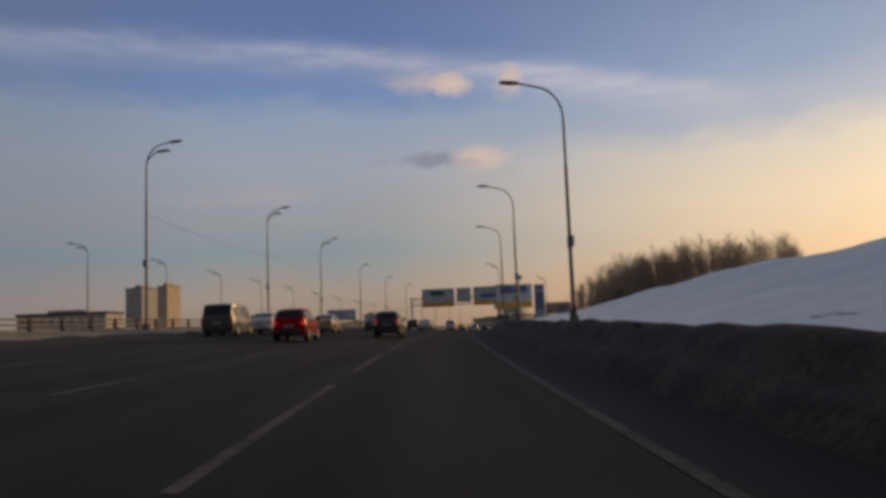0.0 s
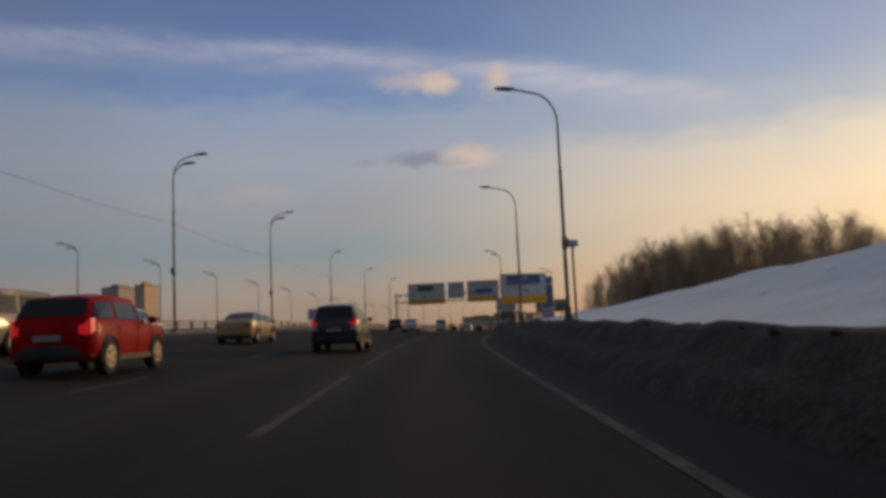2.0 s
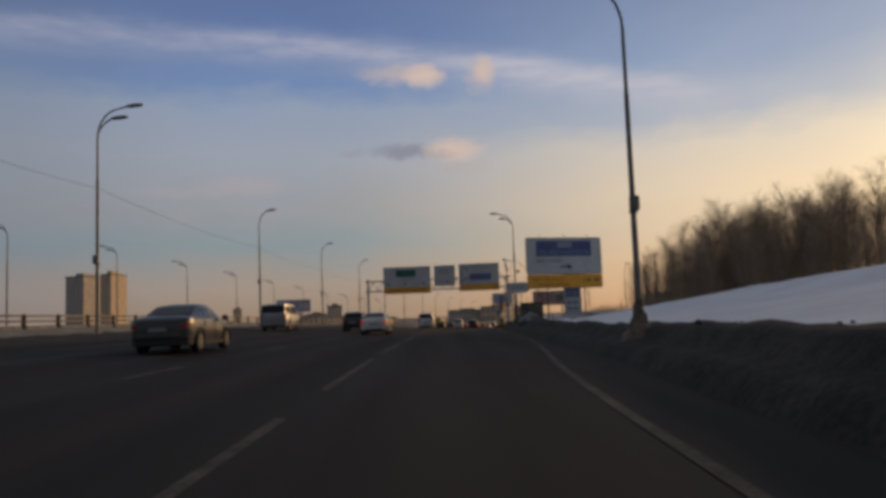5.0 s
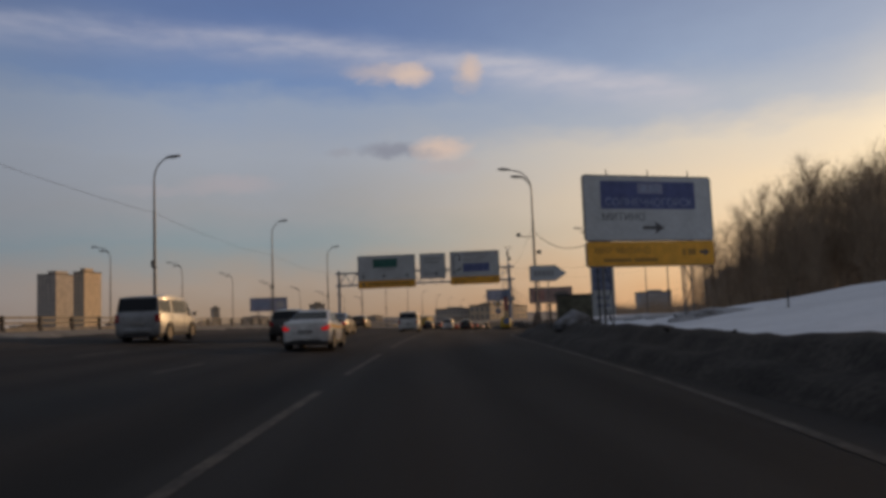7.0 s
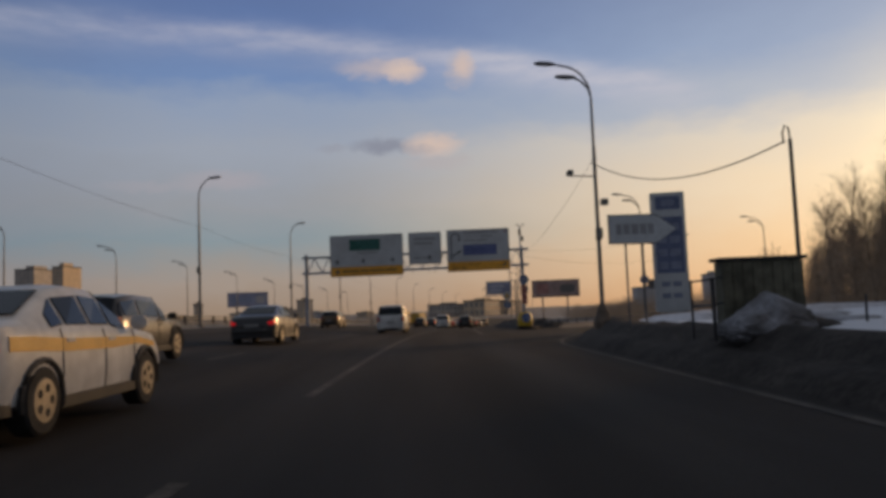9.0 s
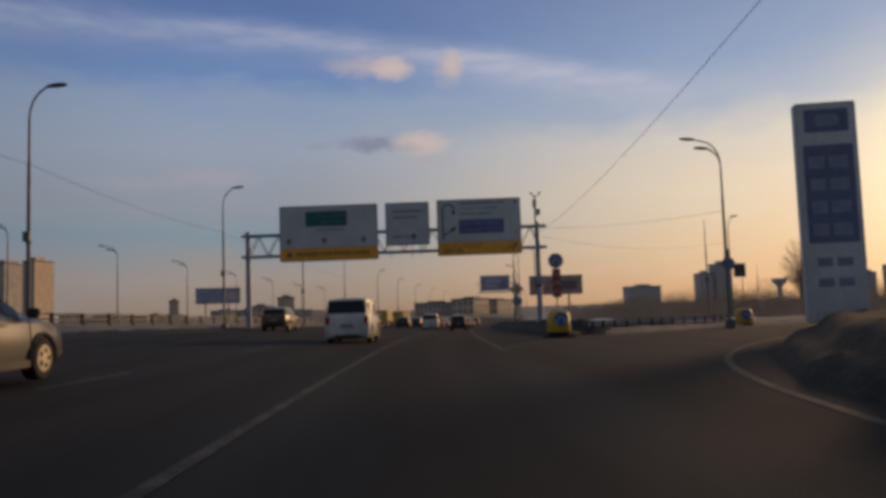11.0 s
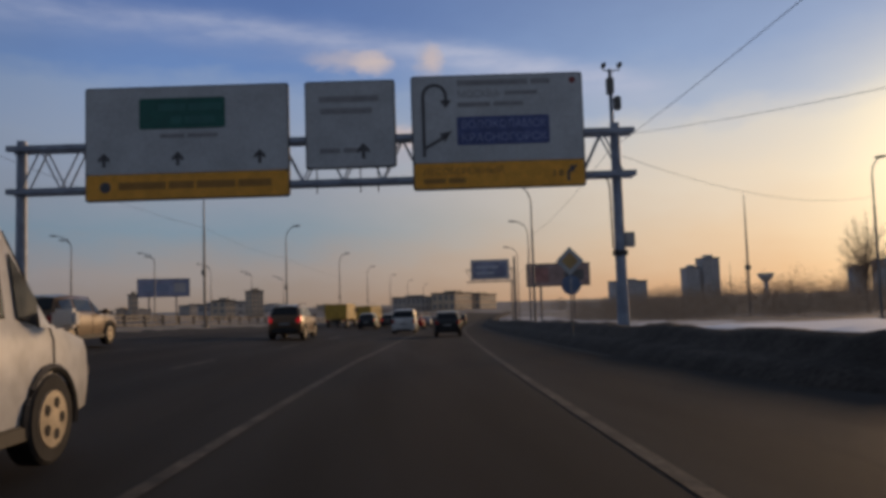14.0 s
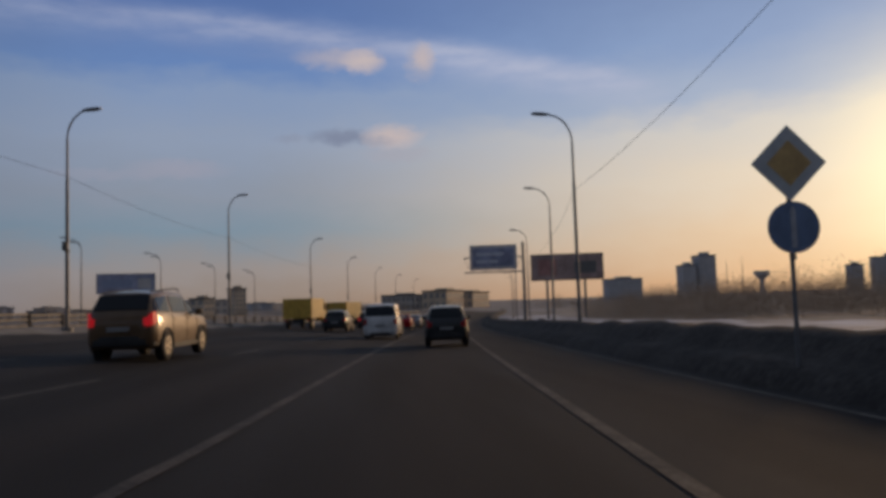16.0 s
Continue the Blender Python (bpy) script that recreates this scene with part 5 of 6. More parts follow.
    def rear_arc(name, z0, z1, swell, material, label):
        """A rounded beam across the tail, from z0 to z1 over the sill."""
        bm = bmesh.new()
        rows = [[bm.verts.new((x * q, y + d, low + z0 + h * (z1 - z0))) for d, h, q in ((0.12, 0.0, 0.96), (0.0 - swell * 0.6, 0.12, 1.0), (-swell, 0.5, 1.0), (0.0 - swell * 0.5, 0.9, 0.99), (0.12, 1.0, 0.95))] for x, y in arc]
        for ra, rb in zip(rows, rows[1:]):
            for i in range(4):
                bm.faces.new((ra[i], ra[i + 1], rb[i + 1], rb[i]))
            bm.faces.new((ra[4], ra[0], rb[0], rb[4]))
        bm.faces.new(rows[0])
        bm.faces.new(rows[-1][::-1])
        part(name, bm, material, t, label, smooth=True)

    if kind == "suv":
        rear_arc("rear_bumper", -0.04, 0.26, 0.045, M_TRIM, "black plastic bumper")
    else:
        rear_arc("rear_bumper", 0.08, 0.32, 0.04, body_mat, "")
        rear_arc("bumper_lip", -0.1, 0.09, 0.02, M_TRIM, "black lower lip")
    part("front_bumper", box(bmesh.new(), -wmax * 0.80, wmax * 0.80, front - 0.2, front + 0.05, st[-1][1] - 0.12, st[-1][1] + 0.14, bevel=0.05), M_TRIM, t)
    pl = 0.74 * sz if kind != "sedan" else 0.66 * sz
    part("number_plate", bmbox(-0.26, 0.26, rear - 0.075, rear - 0.062 + 0.05, pl, pl + 0.11), M_PLATE, t)
    for s in (-1, 1):
        k0, k1 = {"sedan": (0.45, 1.02), "suv": (0.5, 1.45), "van": (0.35, 1.35)}[kind]
        inner = 0.55 if kind == "sedan" else 0.86

        def lamp(name, k0, k1, material, label=""):
            a0, a1 = skin(1, s, k0 + 0.1), skin(1, s, k1)
            cols = [(Vector((a0.x * inner, a0.y - 0.012, a0.z + 0.03)), Vector((a1.x * inner, a1.y - 0.012, a1.z - 0.02))), (a0, a1), (skin(2, s, k0), skin(2, s, k1))]
            cols.append((skin(2, s, k0 + 0.2).lerp(skin(3, s, k0 + 0.2), 0.5), skin(2, s, k1).lerp(skin(3, s, k1), 0.5)))
            strip(name, cols, material, label)

        if tall:
            lamp("reversing_light", 0.25, 0.84, M_HEAD, "clear lower lamp glass")
            k0 = 0.86
        lamp("tail_light", k0, k1, M_BRAKE if lit else M_TAIL)
        part("headlight", box(bmesh.new(), s * wmax * 0.66 - 0.16, s * wmax * 0.66 + 0.16, st[-2][0] - 0.12, st[-2][0] + 0.07, st[-2][2] - 0.14, st[-2][2] + 0.0, bevel=0.03), M_HEAD, t)
        ym = st[f1][0] - 0.22
        part("door_mirror", box(bmesh.new(), s * (wmax + 0.09) - 0.10, s * (wmax + 0.09) + 0.10, ym - 0.06, ym + 0.06, st[f1][2] + 0.0, st[f1][2] + 0.16, bevel=0.03), body_mat, t)
        part("sill", box(bmesh.new(), s * wmax * 0.985 - 0.03, s * wmax * 0.985 + 0.03, -1.0 * sy, 1.0 * sy, st[4][1] - 0.02, st[4][1] + 0.1, bevel=0.015), M_TRIM, t)
        if stripe:
            strip("side_stripe", [(skin(j, s, 0.62 if j < 8 else 0.75, 0.008), skin(j, s, 1.02, 0.008)) for j in range(3, 10)], stripe, "yellow taxi stripe")
        if rack:
            part("roof_rail", bmtube([(s * st[4][5] * 0.9, st[3][0] + 0.1, st[3][3] + 0.04), (s * st[4][5] * 0.92, 0, st[4][3] + 0.06), (s * st[4][5] * 0.9, st[5][0], st[5][3] + 0.04)], 0.02, 6), M_TRIM, t)
    rad = 0.335 * (1.1 if kind != "sedan" else 1.0)
    for yy in (-1.38 * sy, 1.38 * sy):
        for s in (-1, 1):
            xo = s * (wmax - 0.10)
            wheel = part("wheel", bmtube([(xo - s * 0.11, yy, rad), (xo - s * 0.09, yy, rad), (xo + s * 0.09, yy, rad), (xo + s * 0.115, yy, rad)], [rad - 0.03, rad, rad, rad - 0.03], 22), M_TYRE, t)
            part("rim", bmtube([(xo + s * 0.10, yy, rad), (xo + s * 0.122, yy, rad), (xo + s * 0.126, yy, rad)], [rad * 0.66, rad * 0.62, 0.05], 18), M_RIM, wheel, smooth=False)
            for k in range(5):
                a = math.tau * k / 5
                part("spoke_gap", bmtube([(xo + s * 0.123, yy + rad * 0.36 * math.cos(a), rad + rad * 0.36 * math.sin(a)), (xo + s * 0.1275, yy + rad * 0.36 * math.cos(a), rad + rad * 0.36 * math.sin(a))], rad * 0.13, 8), M_TYRE, wheel)
            arc = [(s * (wmax - 0.005), yy + (rad + 0.05) * math.cos(a), rad + (rad + 0.05) * math.sin(a)) for a in [radians(-12 + 204 * i / 12) for i in range(13)]]
            part("wheel_arch", bmtube(arc, 0.035, 6), M_TRIM, t)
    return t


P_RED = paint("red car paint", (0.36, 0.002, 0.008), 0.0, 0.05, 0.04)
P_BLACK = paint("black car paint", (0.016, 0.018, 0.02))
P_OLIVE = paint("dusty dark car paint", (0.014, 0.015, 0.018), 0.1)
P_WHITE = paint("white car paint", (0.66, 0.66, 0.64), 0.0, 0.12, 0.2)
P_SILVER = paint("silver car paint", (0.30, 0.31, 0.32), 0.5, 0.25, 0.3)
P_GREY = paint("dark grey car paint", (0.045, 0.043, 0.042), 0.1)
P_BLUE = paint("dark blue car paint", (0.022, 0.022, 0.026), 0.1)
P_BROWN = paint("brown car paint", (0.13, 0.075, 0.03), 0.1)
P_TAN = paint("beige taxi paint", (0.42, 0.29, 0.10), 0.0)
P_ORANGE = mat("yellow stripe film", (0.72, 0.38, 0.04), 0.45, var=0.1)

# the nearer lanes
car("suv", stand(-7.5, 40.5), P_RED, "red compact off-roader with lit brake lamps", (0.94, 0.94, 0.98), True)
car("suv", stand(-3.78, 53.9), P_OLIVE, "dusty dark off-roader with a long rear body", (0.98, 1.06, 1.07), True, tall=True)
car("van", stand(-12.8, 46.5), P_GREY, "dark grey minibus with tinted windows", (0.98, 1, 0.97), category="van")
car("sedan", stand(-12.2, 53.4), P_WHITE, "white saloon car with dark windows")
car("sedan", stand(-9.4, 61.0, 0, -2), P_TAN, "beige taxi saloon with a long bonnet", (1.0, 0.98, 1.0))
car("sedan", stand(-8.1, 82), P_GREY, "dark grey saloon with dusty paint")
car("van", stand(-12.0, 113), P_SILVER, "silver minibus with tinted windows", (0.98, 1, 0.97), category="van")
car("sedan", stand(-4.7, 109.1), P_WHITE, "white taxi saloon with a yellow side stripe and lit brake lamps", (0.97, 0.92, 1.0), True, stripe=P_ORANGE)
car("suv", stand(-7.3, 118), P_GREY, "dark grey hatchback with tinted windows", (0.93, 0.9, 0.9))
car("sedan", stand(-7.2, 131.6), P_GREY, "dark grey saloon car with lit brake lamps", lit=True)
car("van", stand(-4.1, 155.5), P_WHITE, "white minibus with a large dark rear window", category="van")
car("suv", stand(-12.0, 176), P_BROWN, "brown off-roader lit by the low sun", (1, 1, 0.98))
car("suv", stand(-7.5, 190.4), P_BROWN, "dark bronze off-roader with lit brake lamps", (0.93, 1.0, 1.03), True, rack=True)
car("suv", stand(0.45, 201.2), P_BLACK, "black compact estate with a tall rear window", (0.93, 0.92, 0.98), rack=True)
car("sedan", stand(-0.4, 232), P_RED, "red saloon car with lit brake lamps", lit=True)
car("van", stand(-3.2, 214), P_WHITE, "white minibus with a dark rear window", category="van")
car("suv", stand(-8.0, 249), P_GREY, "dark grey off-roader with dusty paint", lit=True)
car("sedan", stand(-4.2, 262), P_SILVER, "silver saloon car with dark windows")
car("suv", stand(0.4, 258), P_GREY, "dark grey off-roader with dusty paint", (0.98, 0.95, 0.95))
car("sedan", stand(-8.1, 281), P_WHITE, "white saloon car with dark windows")
car("van", stand(0.0, 296), P_GREY, "dark grey van with plain sides", category="van")
car("sedan", stand(-4.2, 228), P_WHITE, "white saloon car with lit brake lamps", lit=True)
car("suv", stand(-8.0, 229), P_BLACK, "black off-roader with dusty paint", (0.97, 0.96, 0.96))
car("sedan", stand(-4.1, 244), P_RED, "red saloon car with dark windows")
car("suv", stand(0.2, 244), P_BLACK, "black off-roader with lit brake lamps", (0.97, 0.96, 0.96), True)
car("sedan", stand(-4.0, 280), P_BLUE, "dark blue saloon car in the queue", lit=True)
car("sedan", stand(-0.2, 278), P_WHITE, "white saloon car with lit brake lamps", lit=True)
car("sedan", stand(-11.8, 270), P_BLACK, "black saloon car with dusty paint")


def truck(m, cab_mat, box_mat, label, length=6.5, height=3.3, tarp=False):
    t = thing("lorry", label, "truck", m, "traffic on the highway")
    part("cargo_box", box(bmesh.new(), -1.2, 1.2, -length / 2, length / 2 - 2.0, 0.95, height, bevel=0.04), box_mat, t)
    for k in range(5):
        for s in (-1, 1):
            y = -length / 2 + 0.3 + k * (length - 2.6) / 4
            part("box_rib", bmbox(s * 1.215 - 0.015, s * 1.215 + 0.015, y - 0.04, y + 0.04, 1.0, height - 0.05), M_DARKSTEEL, t)
    for s in (-0.6, 0.6):
        part("rear_door", box(bmesh.new(), s - 0.57, s + 0.57, -length / 2 - 0.04, -length / 2 - 0.005, 1.02, height - 0.08, bevel=0.01), box_mat, t)
        part("tail_light", box(bmesh.new(), s * 1.6 - 0.12, s * 1.6 + 0.12, -length / 2 - 0.06, -length / 2 + 0.05, 0.72, 0.9, bevel=0.02), M_TAIL, t)
    part("chassis", bmbox(-0.5, 0.5, -length / 2 + 0.1, length / 2 - 0.3, 0.62, 0.92), M_TRIM, t)
    part("cab", box(bmesh.new(), -1.05, 1.05, length / 2 - 1.85, length / 2, 0.6, 2.45, bevel=0.14), cab_mat, t)
    part("windscreen", box(bmesh.new(), -0.92, 0.92, length / 2 - 0.03, length / 2 + 0.012, 1.5, 2.25, bevel=0.01), M_GLASS, t)
    for s in (-1, 1):
        part("side_window", bmbox(s * 1.05 - 0.012, s * 1.05 + 0.012, length / 2 - 1.2, length / 2 - 0.3, 1.55, 2.2), M_GLASS, t)
        part("door_mirror", box(bmesh.new(), s * 1.22 - 0.09, s * 1.22 + 0.09, length / 2 - 0.2, length / 2 - 0.1, 1.6, 2.1, bevel=0.02), M_TRIM, t)
        for yy in (-length / 2 + 1.1, length / 2 - 0.9):
            w = part("wheel", bmtube([(s * 0.82, yy, 0.46), (s * 0.86, yy, 0.46), (s * 1.10, yy, 0.46), (s * 1.12, yy, 0.46)], [0.42, 0.46, 0.46, 0.42], 20), M_TYRE, t)
            part("rim", bmtube([(s * 1.09, yy, 0.46), (s * 1.13, yy, 0.46)], [0.28, 0.22], 14), M_RIM, w)
    part("rear_bumper", bmbox(-1.1, 1.1, -length / 2 - 0.03, -length / 2 + 0.05, 0.48, 0.6), M_DARKSTEEL, t)
    return t


P_LORRY_Y = mat("yellow lorry paint", (0.66, 0.42, 0.06), 0.5, var=0.15)
truck(stand(-12.2, 238), P_LORRY_Y, P_LORRY_Y, "yellow lorry with a box body", 8.0, 2.6)
truck(stand(-11.6, 256), P_LORRY_Y, P_LORRY_Y, "long yellow lorry with a box body", 13.0, 2.7)


# ---------------------------------------------------------------- bare trees
def tree_meshes(seed, height, twigs=2400):
    """A slender forest tree: trunk, steep limbs with side shoots, and a haze of fine upright twigs."""
    rng = random.Random(seed)
    wood, fine = bmesh.new(), bmesh.new()
    lean = Vector((rng.uniform(-.05, .05), rng.uniform(-.05, .05), 1))
    axis = [lean * height * f + Vector((0.1 * math.sin(5 * f + seed), 0.1 * math.cos(4 * f + seed), -0.3)) for f in (0, .2, .4, .6, .8, .97)]
    tube(wood, axis, [0.012 * height, 0.010 * height, 0.008 * height, 0.006 * height, 0.0035 * height, 0.004], 6, cap=False)
    shoots = []
    for k in range(34):
        f = 0.14 + 0.8 * (k + rng.random()) / 34
        g = f * 5 / 0.97 if f < 0.97 else 4.99
        p = axis[int(g)].lerp(axis[int(g) + 1], g - int(g))
        a = 2.4 * k + rng.uniform(-.5, .5)
        d = Vector((math.cos(a), math.sin(a), rng.uniform(0.9, 1.9))).normalized()
        ln = height * (0.13 + 0.22 * (1 - f)) * rng.uniform(0.8, 1.25)
        path = [p]
        for _ in range(4):
            d = (d + Vector((rng.uniform(-.14, .14), rng.uniform(-.14, .14), rng.uniform(0, .2)))).normalized()
            path.append(path[-1] + d * ln / 4)
        tube(wood, path, [0.0035 * height, 0.0028 * height, 0.002 * height, 0.0014 * height, 0.003], 3, cap=False)
        shoots += [(path[i].lerp(path[i + 1], q), d, ln) for i in range(1, 4) for q in (0.2, 0.7)]
        shoots.append((path[-1], d, ln))
    shoots += [(axis[4].lerp(axis[5], q), Vector((0, 0, 1)), 0.12 * height) for q in (0.2, 0.5, 0.8, 1.0)]
    for k in range(twigs // 4):
        p, d, ln = rng.choice(shoots)
        o = (d * 0.5 + Vector((rng.uniform(-1, 1), rng.uniform(-1, 1), rng.uniform(-0.35, 0.75)))).normalized()
        q = p + o * rng.uniform(0.32, 0.72) * max(ln, 0.16 * height) * 0.8
        side = o.cross(Vector((rng.uniform(-1, 1), rng.uniform(-1, 1), 0.3))).normalized() * 0.0052
        fine.faces.new([fine.verts.new(p - side), fine.verts.new(p + side), fine.verts.new(q)])
        for f in (0.3, 0.55, 0.8):
            r = p.lerp(q, f)
            e = r + (o + Vector((rng.uniform(-.7, .7), rng.uniform(-.7, .7), rng.uniform(-.1, .7)))).normalized() * (q - p).length * 0.55
            fine.faces.new([fine.verts.new(r - side * .8), fine.verts.new(r + side * .8), fine.verts.new(e)])
    return finish("trunk", wood, M_BARK), finish("crown", fine, M_TWIG)


def tree_kind(seed, height, twigs=2400):
    t = thing("bare_tree", "bare winter tree with a dense crown of fine twigs", "tree", None, "trees on the slope")
    for me in tree_meshes(seed, height, twigs):
        ob = new(me.name, me)
        ob.parent = t
    return t


KINDS = [tree_kind(i, h, 4800) for i, h in enumerate((10.0, 10.8, 9.4, 10.0, 11.0, 9.0, 10.4, 9.7))]
rng = random.Random(5)


def wood_front(y):
    """x of the edge of the wood along the slope."""
    return float(np.interp(y, [60, 112, 120, 130, 135, 139, 146, 157, 170, 190], [40, 39, 35, 26, 22, 24.5, 33, 33.5, 41, 50]))


plots = []
for k in range(228):
    for _ in range(30):
        y = rng.uniform(95, 142) if k < 150 else rng.uniform(124, 141) if k < 168 else rng.uniform(142, 186)
        u = wood_front(y) + rng.uniform(0, 1) ** 1.4 * 20 - bend(y)
        if u + bend(y) < 0.4536 * y + 1.5 + max(y - 142, 0) and all((u - a) ** 2 + (y - b) ** 2 > 1.7 for a, b in plots):
            break
    plots.append((u, y))
for k, (u, y) in enumerate(plots):
    h = hill(min(u, 60), y) if y < 134 else 0.4
    m = stand(u, y, h - 0.2, rng.uniform(0, 360)) @ Matrix.Diagonal((*[rng.uniform(0.9, 1.06) * (0.56 + 0.44 * min(max((u + bend(y) - wood_front(y)) / 9, 0), 1)) * float(np.interp(y, [95, 108, 122, 134, 146, 175], [0.42, 0.69, 1.07, 1.1, 0.9, 0.98]))] * 3, 1))
    src = KINDS[k % len(KINDS)]
    if k < len(KINDS):
        src.matrix_basis = m
    else:
        c = copy_thing(src, m)
        c.matrix_basis = m


def round_tree(seed, height, radius, m):
    """A tree standing free: short trunk, fanned limbs, rounded crown of fine twigs."""
    r = random.Random(seed)
    t = thing("bare_tree", "bare rounded tree standing alone in a field", "tree", m, "")
    wood, fine, pts_all = bmesh.new(), bmesh.new(), []
    tube(wood, [Vector((0, 0, -0.3)), Vector((0.05, 0, height * 0.15)), Vector((0, 0.05, height * 0.3)), Vector((0.05, 0.1, height * 0.75))], [0.2, 0.16, 0.12, 0.02], 7, cap=False)
    for i in range(60):
        a, up = 2.4 * i, math.acos(1 - 1.55 * (i + 0.5) / 60)
        end = Vector((math.sin(up) * math.cos(a) * radius, math.sin(up) * math.sin(a) * radius, height * (0.6 + 0.37 * math.cos(up)))) * r.uniform(0.88, 1.0)
        base = Vector((0, 0, height * (0.14 + 0.3 * r.random())))
        sag = Vector((r.uniform(-.3, .3), r.uniform(-.3, .3), 0.05 * height))
        path = [base.lerp(end, k / 5) + sag * math.sin(math.pi * k / 5) for k in range(6)]
        tube(wood, path, [0.07, 0.055, 0.04, 0.028, 0.018, 0.008], 4, cap=False)
        for k in range(2, 6):
            out = (path[k] - path[k - 1]).normalized()
            pts_all += [(path[k - 1].lerp(path[k], f), out) for f in (0.2, 0.6, 1.0)]
    for p, d in pts_all:
        for _ in range(8):
            o = (d * 0.7 + Vector((r.uniform(-1, 1), r.uniform(-1, 1), r.uniform(-.5, 1)))).normalized()
            ln = r.uniform(0.5, 1.15)
            side = o.cross(Vector((r.uniform(-1, 1), r.uniform(-1, 1), 0.3))).normalized() * 0.008
            fine.faces.new([fine.verts.new(p - side), fine.verts.new(p + side), fine.verts.new(p + o * ln)])
            for f in (0.3, 0.55, 0.8):
                q = p + o * ln * f
                o2 = (o + Vector((r.uniform(-1, 1), r.uniform(-1, 1), r.uniform(-.4, .8)))).normalized()
                fine.faces.new([fine.verts.new(q - side * .7), fine.verts.new(q + side * .7), fine.verts.new(q + o2 * ln * 0.5)])
    for me in (finish("trunk", wood, M_BARK), finish("crown", fine, M_TWIG)):
        ob = new(me.name, me)
        ob.parent = t


round_tree(23, 16.0, 3.7, stand(65.2, 263, 0))


# far thickets: too many to count
def thicket(name, spots, label, count=260, stroke=1.0):
    bm_v, bm_f = [], []
    r = random.Random(len(spots))
    for x, y, z, h in spots:
        for _ in range(count):
            a, q = r.uniform(0, math.tau), r.random() ** 0.5
            w = h * 0.38
            px, py = x + math.cos(a) * q * w, y + math.sin(a) * q * w
            z0 = z + h * 0.8 * r.random() ** 0.9 * (1 - 0.5 * q * q)
            ln = h * stroke * r.uniform(.03, .11) * (1.25 - 0.5 * q)
            dx, dy = r.uniform(-1, 1) * ln, r.uniform(-1, 1) * ln
            ln *= r.uniform(0.2, 0.9)
            wd = h * stroke * r.uniform(0.004, 0.011)
            i = len(bm_v)
            bm_v += [(px - wd, py, z0), (px + wd, py, z0), (px + dx, py + dy, z0 + ln)]
            bm_f.append((i, i + 1, i + 2))
        i = len(bm_v)
        bm_v += [(x - .008 * h, y, z - 1), (x + .008 * h, y, z - 1), (x, y, z + h * .6)]
        bm_f.append((i, i + 1, i + 2))
    me = bpy.data.meshes.new(name)
    me.from_pydata(bm_v, [], bm_f)
    me.materials.append(M_TWIG)
    return tagged(new(name, me), label, "woods", kind="stuff")


r = random.Random(11)
sp = []
for k in range(900):
    y = r.uniform(225, 330)
    u = (r.uniform(26, 190) if k < 780 else r.uniform(13, 30)) + (y - 225) * 0.12
    p = spot(u, y)
    sp.append((p.x, p.y, p.z - 0.5, r.uniform(6.8, 8.6) * min(1, 0.35 + max(u - 14, 0) / 28) * (1 + 0.18 * noise.noise(Vector((u * 0.05, 0, 0))))))
under = []
for k in range(310):
    y = r.uniform(98, 184) if k < 235 else r.uniform(124, 141)
    x = wood_front(y) + r.random() ** 1.5 * 14 - 0.3
    u = x - bend(y)
    under.append((x, y, rise(y) + (hill(min(u, 60), y) if y < 134 else 0.4) - 0.2, r.uniform(2.4, 5.4)))
thicket("undergrowth", under, "dense brown brushwood at the edge of the wood", 460, 0.55)
thicket("thicket", sp, "brown leafless thicket beyond the exit road", 620, 0.5)
sp = []
for _ in range(700):
    y = r.uniform(430, 700)
    x = r.uniform(-420, 640)
    if abs(x - bend(y)) < 18:
        continue
    sp.append((x, y, -4.5, r.uniform(5, 9)))
thicket("far_woods", sp, "far grey-brown belt of leafless woods")


# ---------------------------------------------------------------- far buildings
def tower(x0, x1, y, depth, z0, z1, wall, label, name="apartment_block", floors=None, cols=None, cat="building", turn=0, plain=False):
    w = x1 - x0
    t = thing(name, label, cat, pose(x0 + w / 2, y, 0, 0, 0, turn))
    x0, x1, y = -w / 2, w / 2, 0
    part("wall", bmbox(x0, x1, y, y + depth, z0 - 3, z1), wall, t)
    part("roof", bmbox(x0 - 0.3, x1 + 0.3, y - 0.3, y + depth + 0.3, z1, z1 + 0.8), M_ROOF, t)
    part("roof_house", bmbox(x0 + 0.3 * w, x1 - 0.28 * w, y + 0.2 * depth, y + 0.7 * depth, z1 + 0.8, z1 + 0.8 + min(0.07 * (z1 - z0) + 0.4, 3.0)), wall, t)
    floors = floors or max(int((z1 - z0) / 3.0), 1)
    cols = cols or max(int((x1 - x0) / 3.2), 2)
    fh, cw = (z1 - z0) / floors, (x1 - x0) / cols
    bm = bmesh.new()
    nd = max(int(depth / 3.4), 1)
    for f in range(floors):
        za, zb = z0 + (f + .28) * fh, z0 + (f + .82) * fh
        for c in range(cols):
            box(bm, x0 + (c + .22) * cw, x0 + (c + .78) * cw, y - 0.06, y - 0.01, za, zb)
        for c in range(0 if plain else nd):
            for xx in (x0 - 0.06, x1 + 0.01):
                box(bm, xx, xx + 0.05, y + (c + .25) * depth / nd, y + (c + .75) * depth / nd, za, zb)
    tagged(part("window_grid", bm, M_WINDOW, t), kind="stuff")
    return t


tower(-316, -298, 760, 34, -3, 49.0, M_WALL_PANEL, "tall panel-built apartment block", floors=17, plain=True, turn=-12)
tower(-275.6, -265.6, 738, 24, -3, 48.6, M_WALL_WARM, "tall ochre apartment block lit by the low sun", floors=17, plain=True, turn=-12)
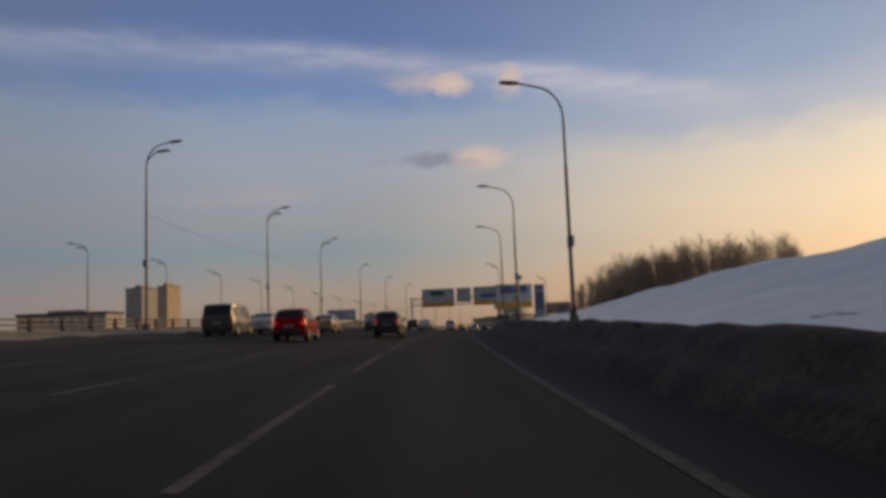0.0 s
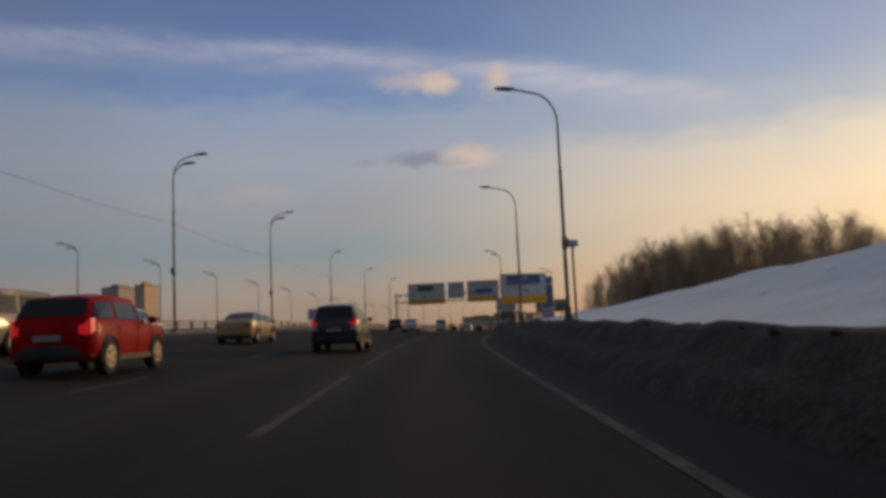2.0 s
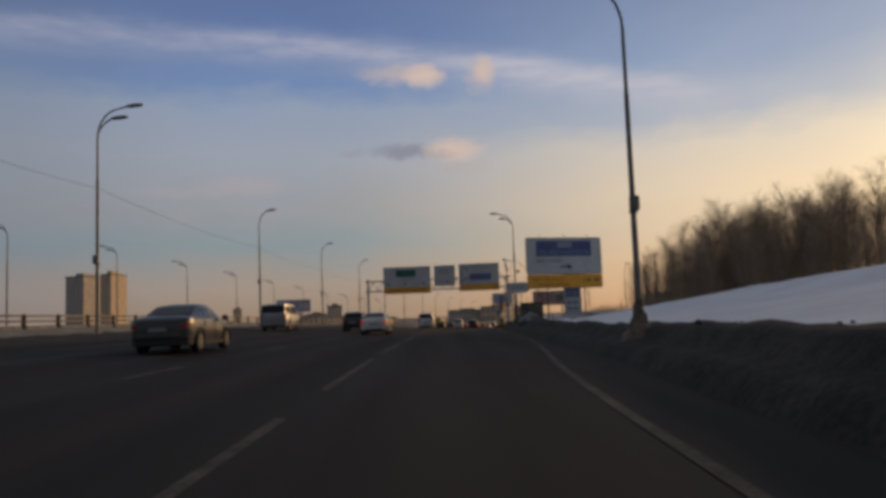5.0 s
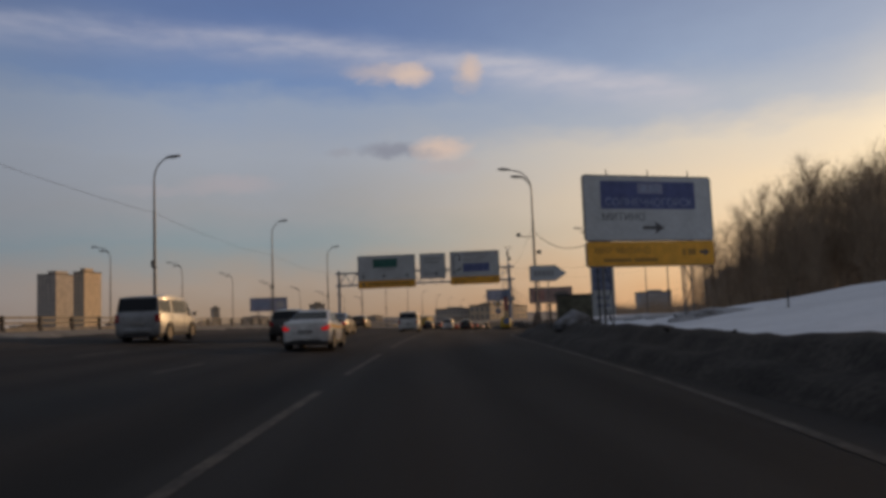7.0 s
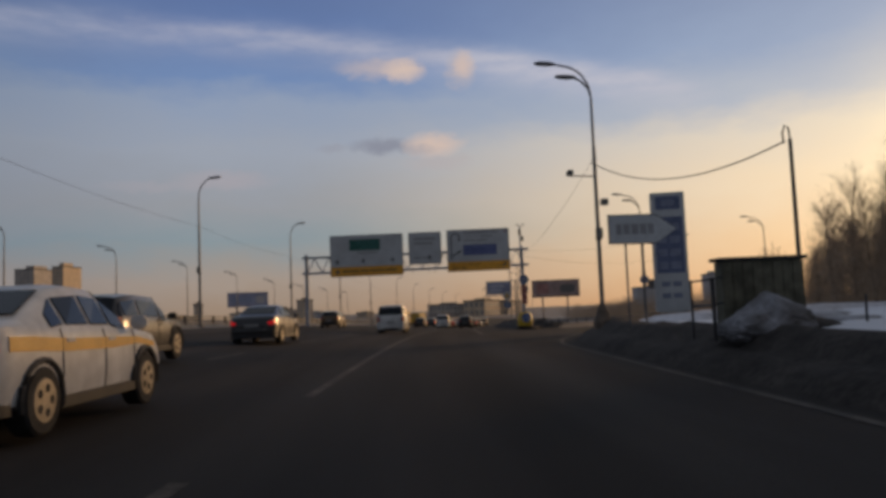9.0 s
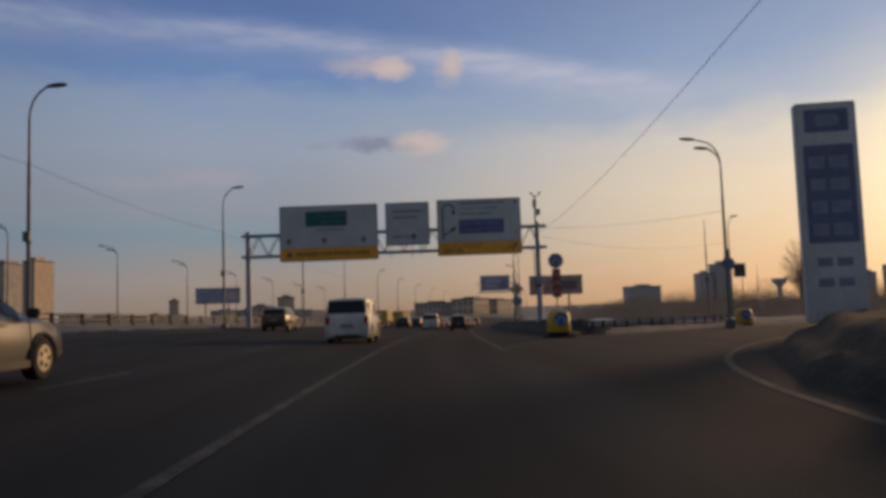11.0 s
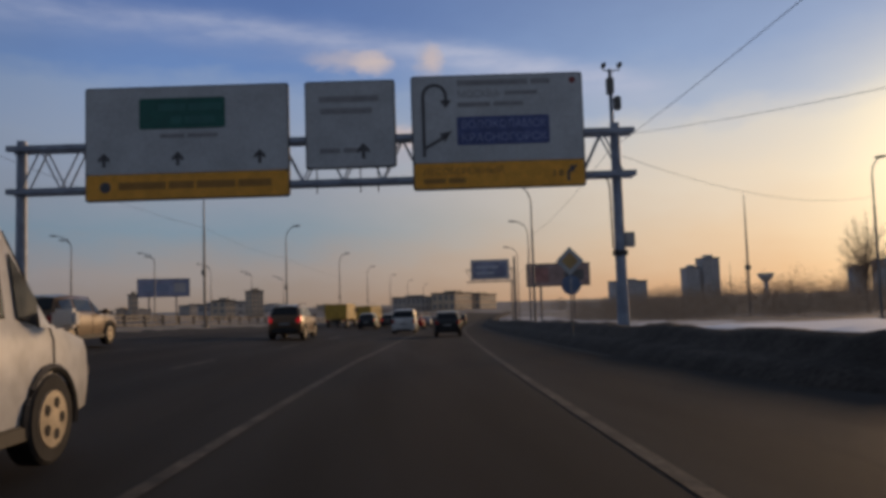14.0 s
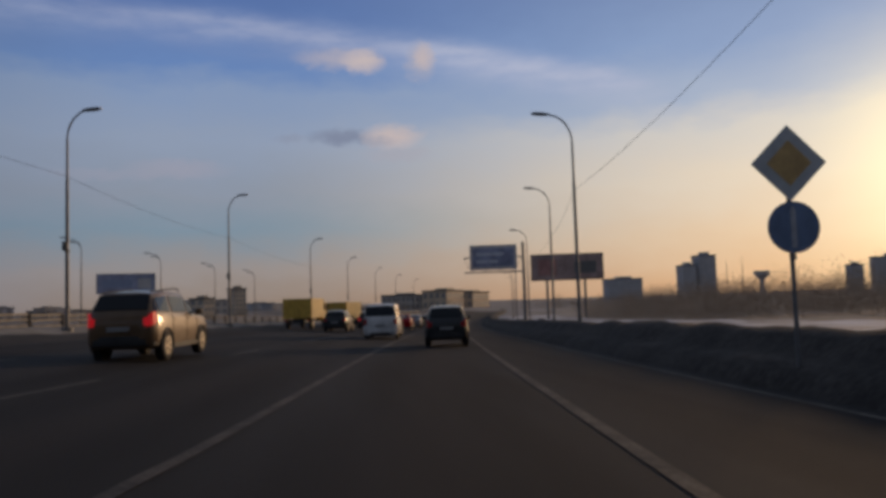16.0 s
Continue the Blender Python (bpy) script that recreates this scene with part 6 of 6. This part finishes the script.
tower(340, 354.6, 915, 16, -4, 29, M_WALL_GREY, "grey residential tower on the horizon")
tower(358, 376, 915, 18, -4, 38.8, M_WALL_GREY, "tall grey residential tower on the horizon")
tower(262, 297, 915, 20, -4, 17.3, M_WALL_GREY, "low grey office block on the horizon")
tower(24, 52, 630, 20, -4, 5.0, M_WALL_PANEL, "long pale shopping hall in the distance", "shopping_hall", 2, 10)
tower(55, 80, 625, 16, -4, 6.8, M_WALL_WARM, "ochre shopping hall lit by the low sun", "shopping_hall", 2, 8, turn=58)
tower(74, 102, 655, 16, -4, 5.6, M_WALL_WARM, "low ochre shopping hall in the distance", "shopping_hall", 2, 8, turn=58)
tower(-59.5, -54, 520, 10, -4, 5.2, M_WALL_WARM, "small orange building in the sun", floors=3, cols=3, turn=50)
tower(-76, -63, 540, 12, -4, 3.6, M_WALL_GREY, "low grey workshop with flat roof", floors=2)
tower(-61, -53.5, 620, 8, -4, 11.5, M_WALL_WARM, "slim ochre tower block in the sun", floors=6, cols=3, turn=40)
tower(-130.5, -126.5, 620, 6, -4, 11.5, M_WALL_WARM, "ochre apartment block in the distance", floors=5, cols=3, turn=35)
tower(-129, -102, 232, 12, 2, 8.6, M_WALL_PANEL, "long flat-roofed filling station", "filling_station", 2, 9)
r = random.Random(3)
for k in range(16):
    x = r.uniform(-400, 0)
    w, h = r.uniform(12, 34), r.uniform(0.5, 7)
    tower(x, x + w, r.uniform(780, 1100), 15, -4, h, (M_WALL_GREY, M_WALL_PANEL, M_WALL_WARM)[k % 3], "far apartment block in the haze", floors=max(int((h + 4) / 4), 1), cols=max(int(w / 5), 2), turn=r.choice((0, 40, 55)))


# masts on the right
def mast(x, y, z, h, label, k=1.0):
    t = thing("mast", label, "mast", pose(x, y, z))
    part("column", bmtube([(0, 0, -1), (0, 0, h * .55), (0, 0, h)], [0.22 * k, 0.16 * k, 0.06 * k], 8), M_STEEL, t)
    part("collar", bmtube([(0, 0, h * .38), (0, 0, h * .42)], 0.45 * k, 10), M_STEEL, t)
    return t


mast(387, 915, -4, 37, "far slim mast on the horizon", 2.4)
mast(404, 915, -4, 41, "far slim mast on the horizon", 2.4)
tower(524, 538, 915, 10, -4, 25, M_WALL_GREY, "grey residential tower on the horizon")
tower(552, 600, 915, 10, -4, 32.5, M_WALL_GREY, "broad grey residential block on the horizon")
mast(67, 268.3, -2.4, 19.8, "tall slim mast with a collar beside the thicket")
street_lamp(stand(28.9, 197, 0.2), 10.9, 0.9, False, "street lamp beside the exit road", boxed=False)
wt = thing("water_tower", "far water tower with a funnel-shaped tank", "water tower", pose(498, 1046, -4))
part("shaft", bmtube([(0, 0, 0), (0, 0, 20)], 3, 12), M_WALL_GREY, wt)
part("tank", bmtube([(0, 0, 18), (0, 0, 25), (0, 0, 29)], [3, 9, 9.5], 16), M_WALL_GREY, wt)
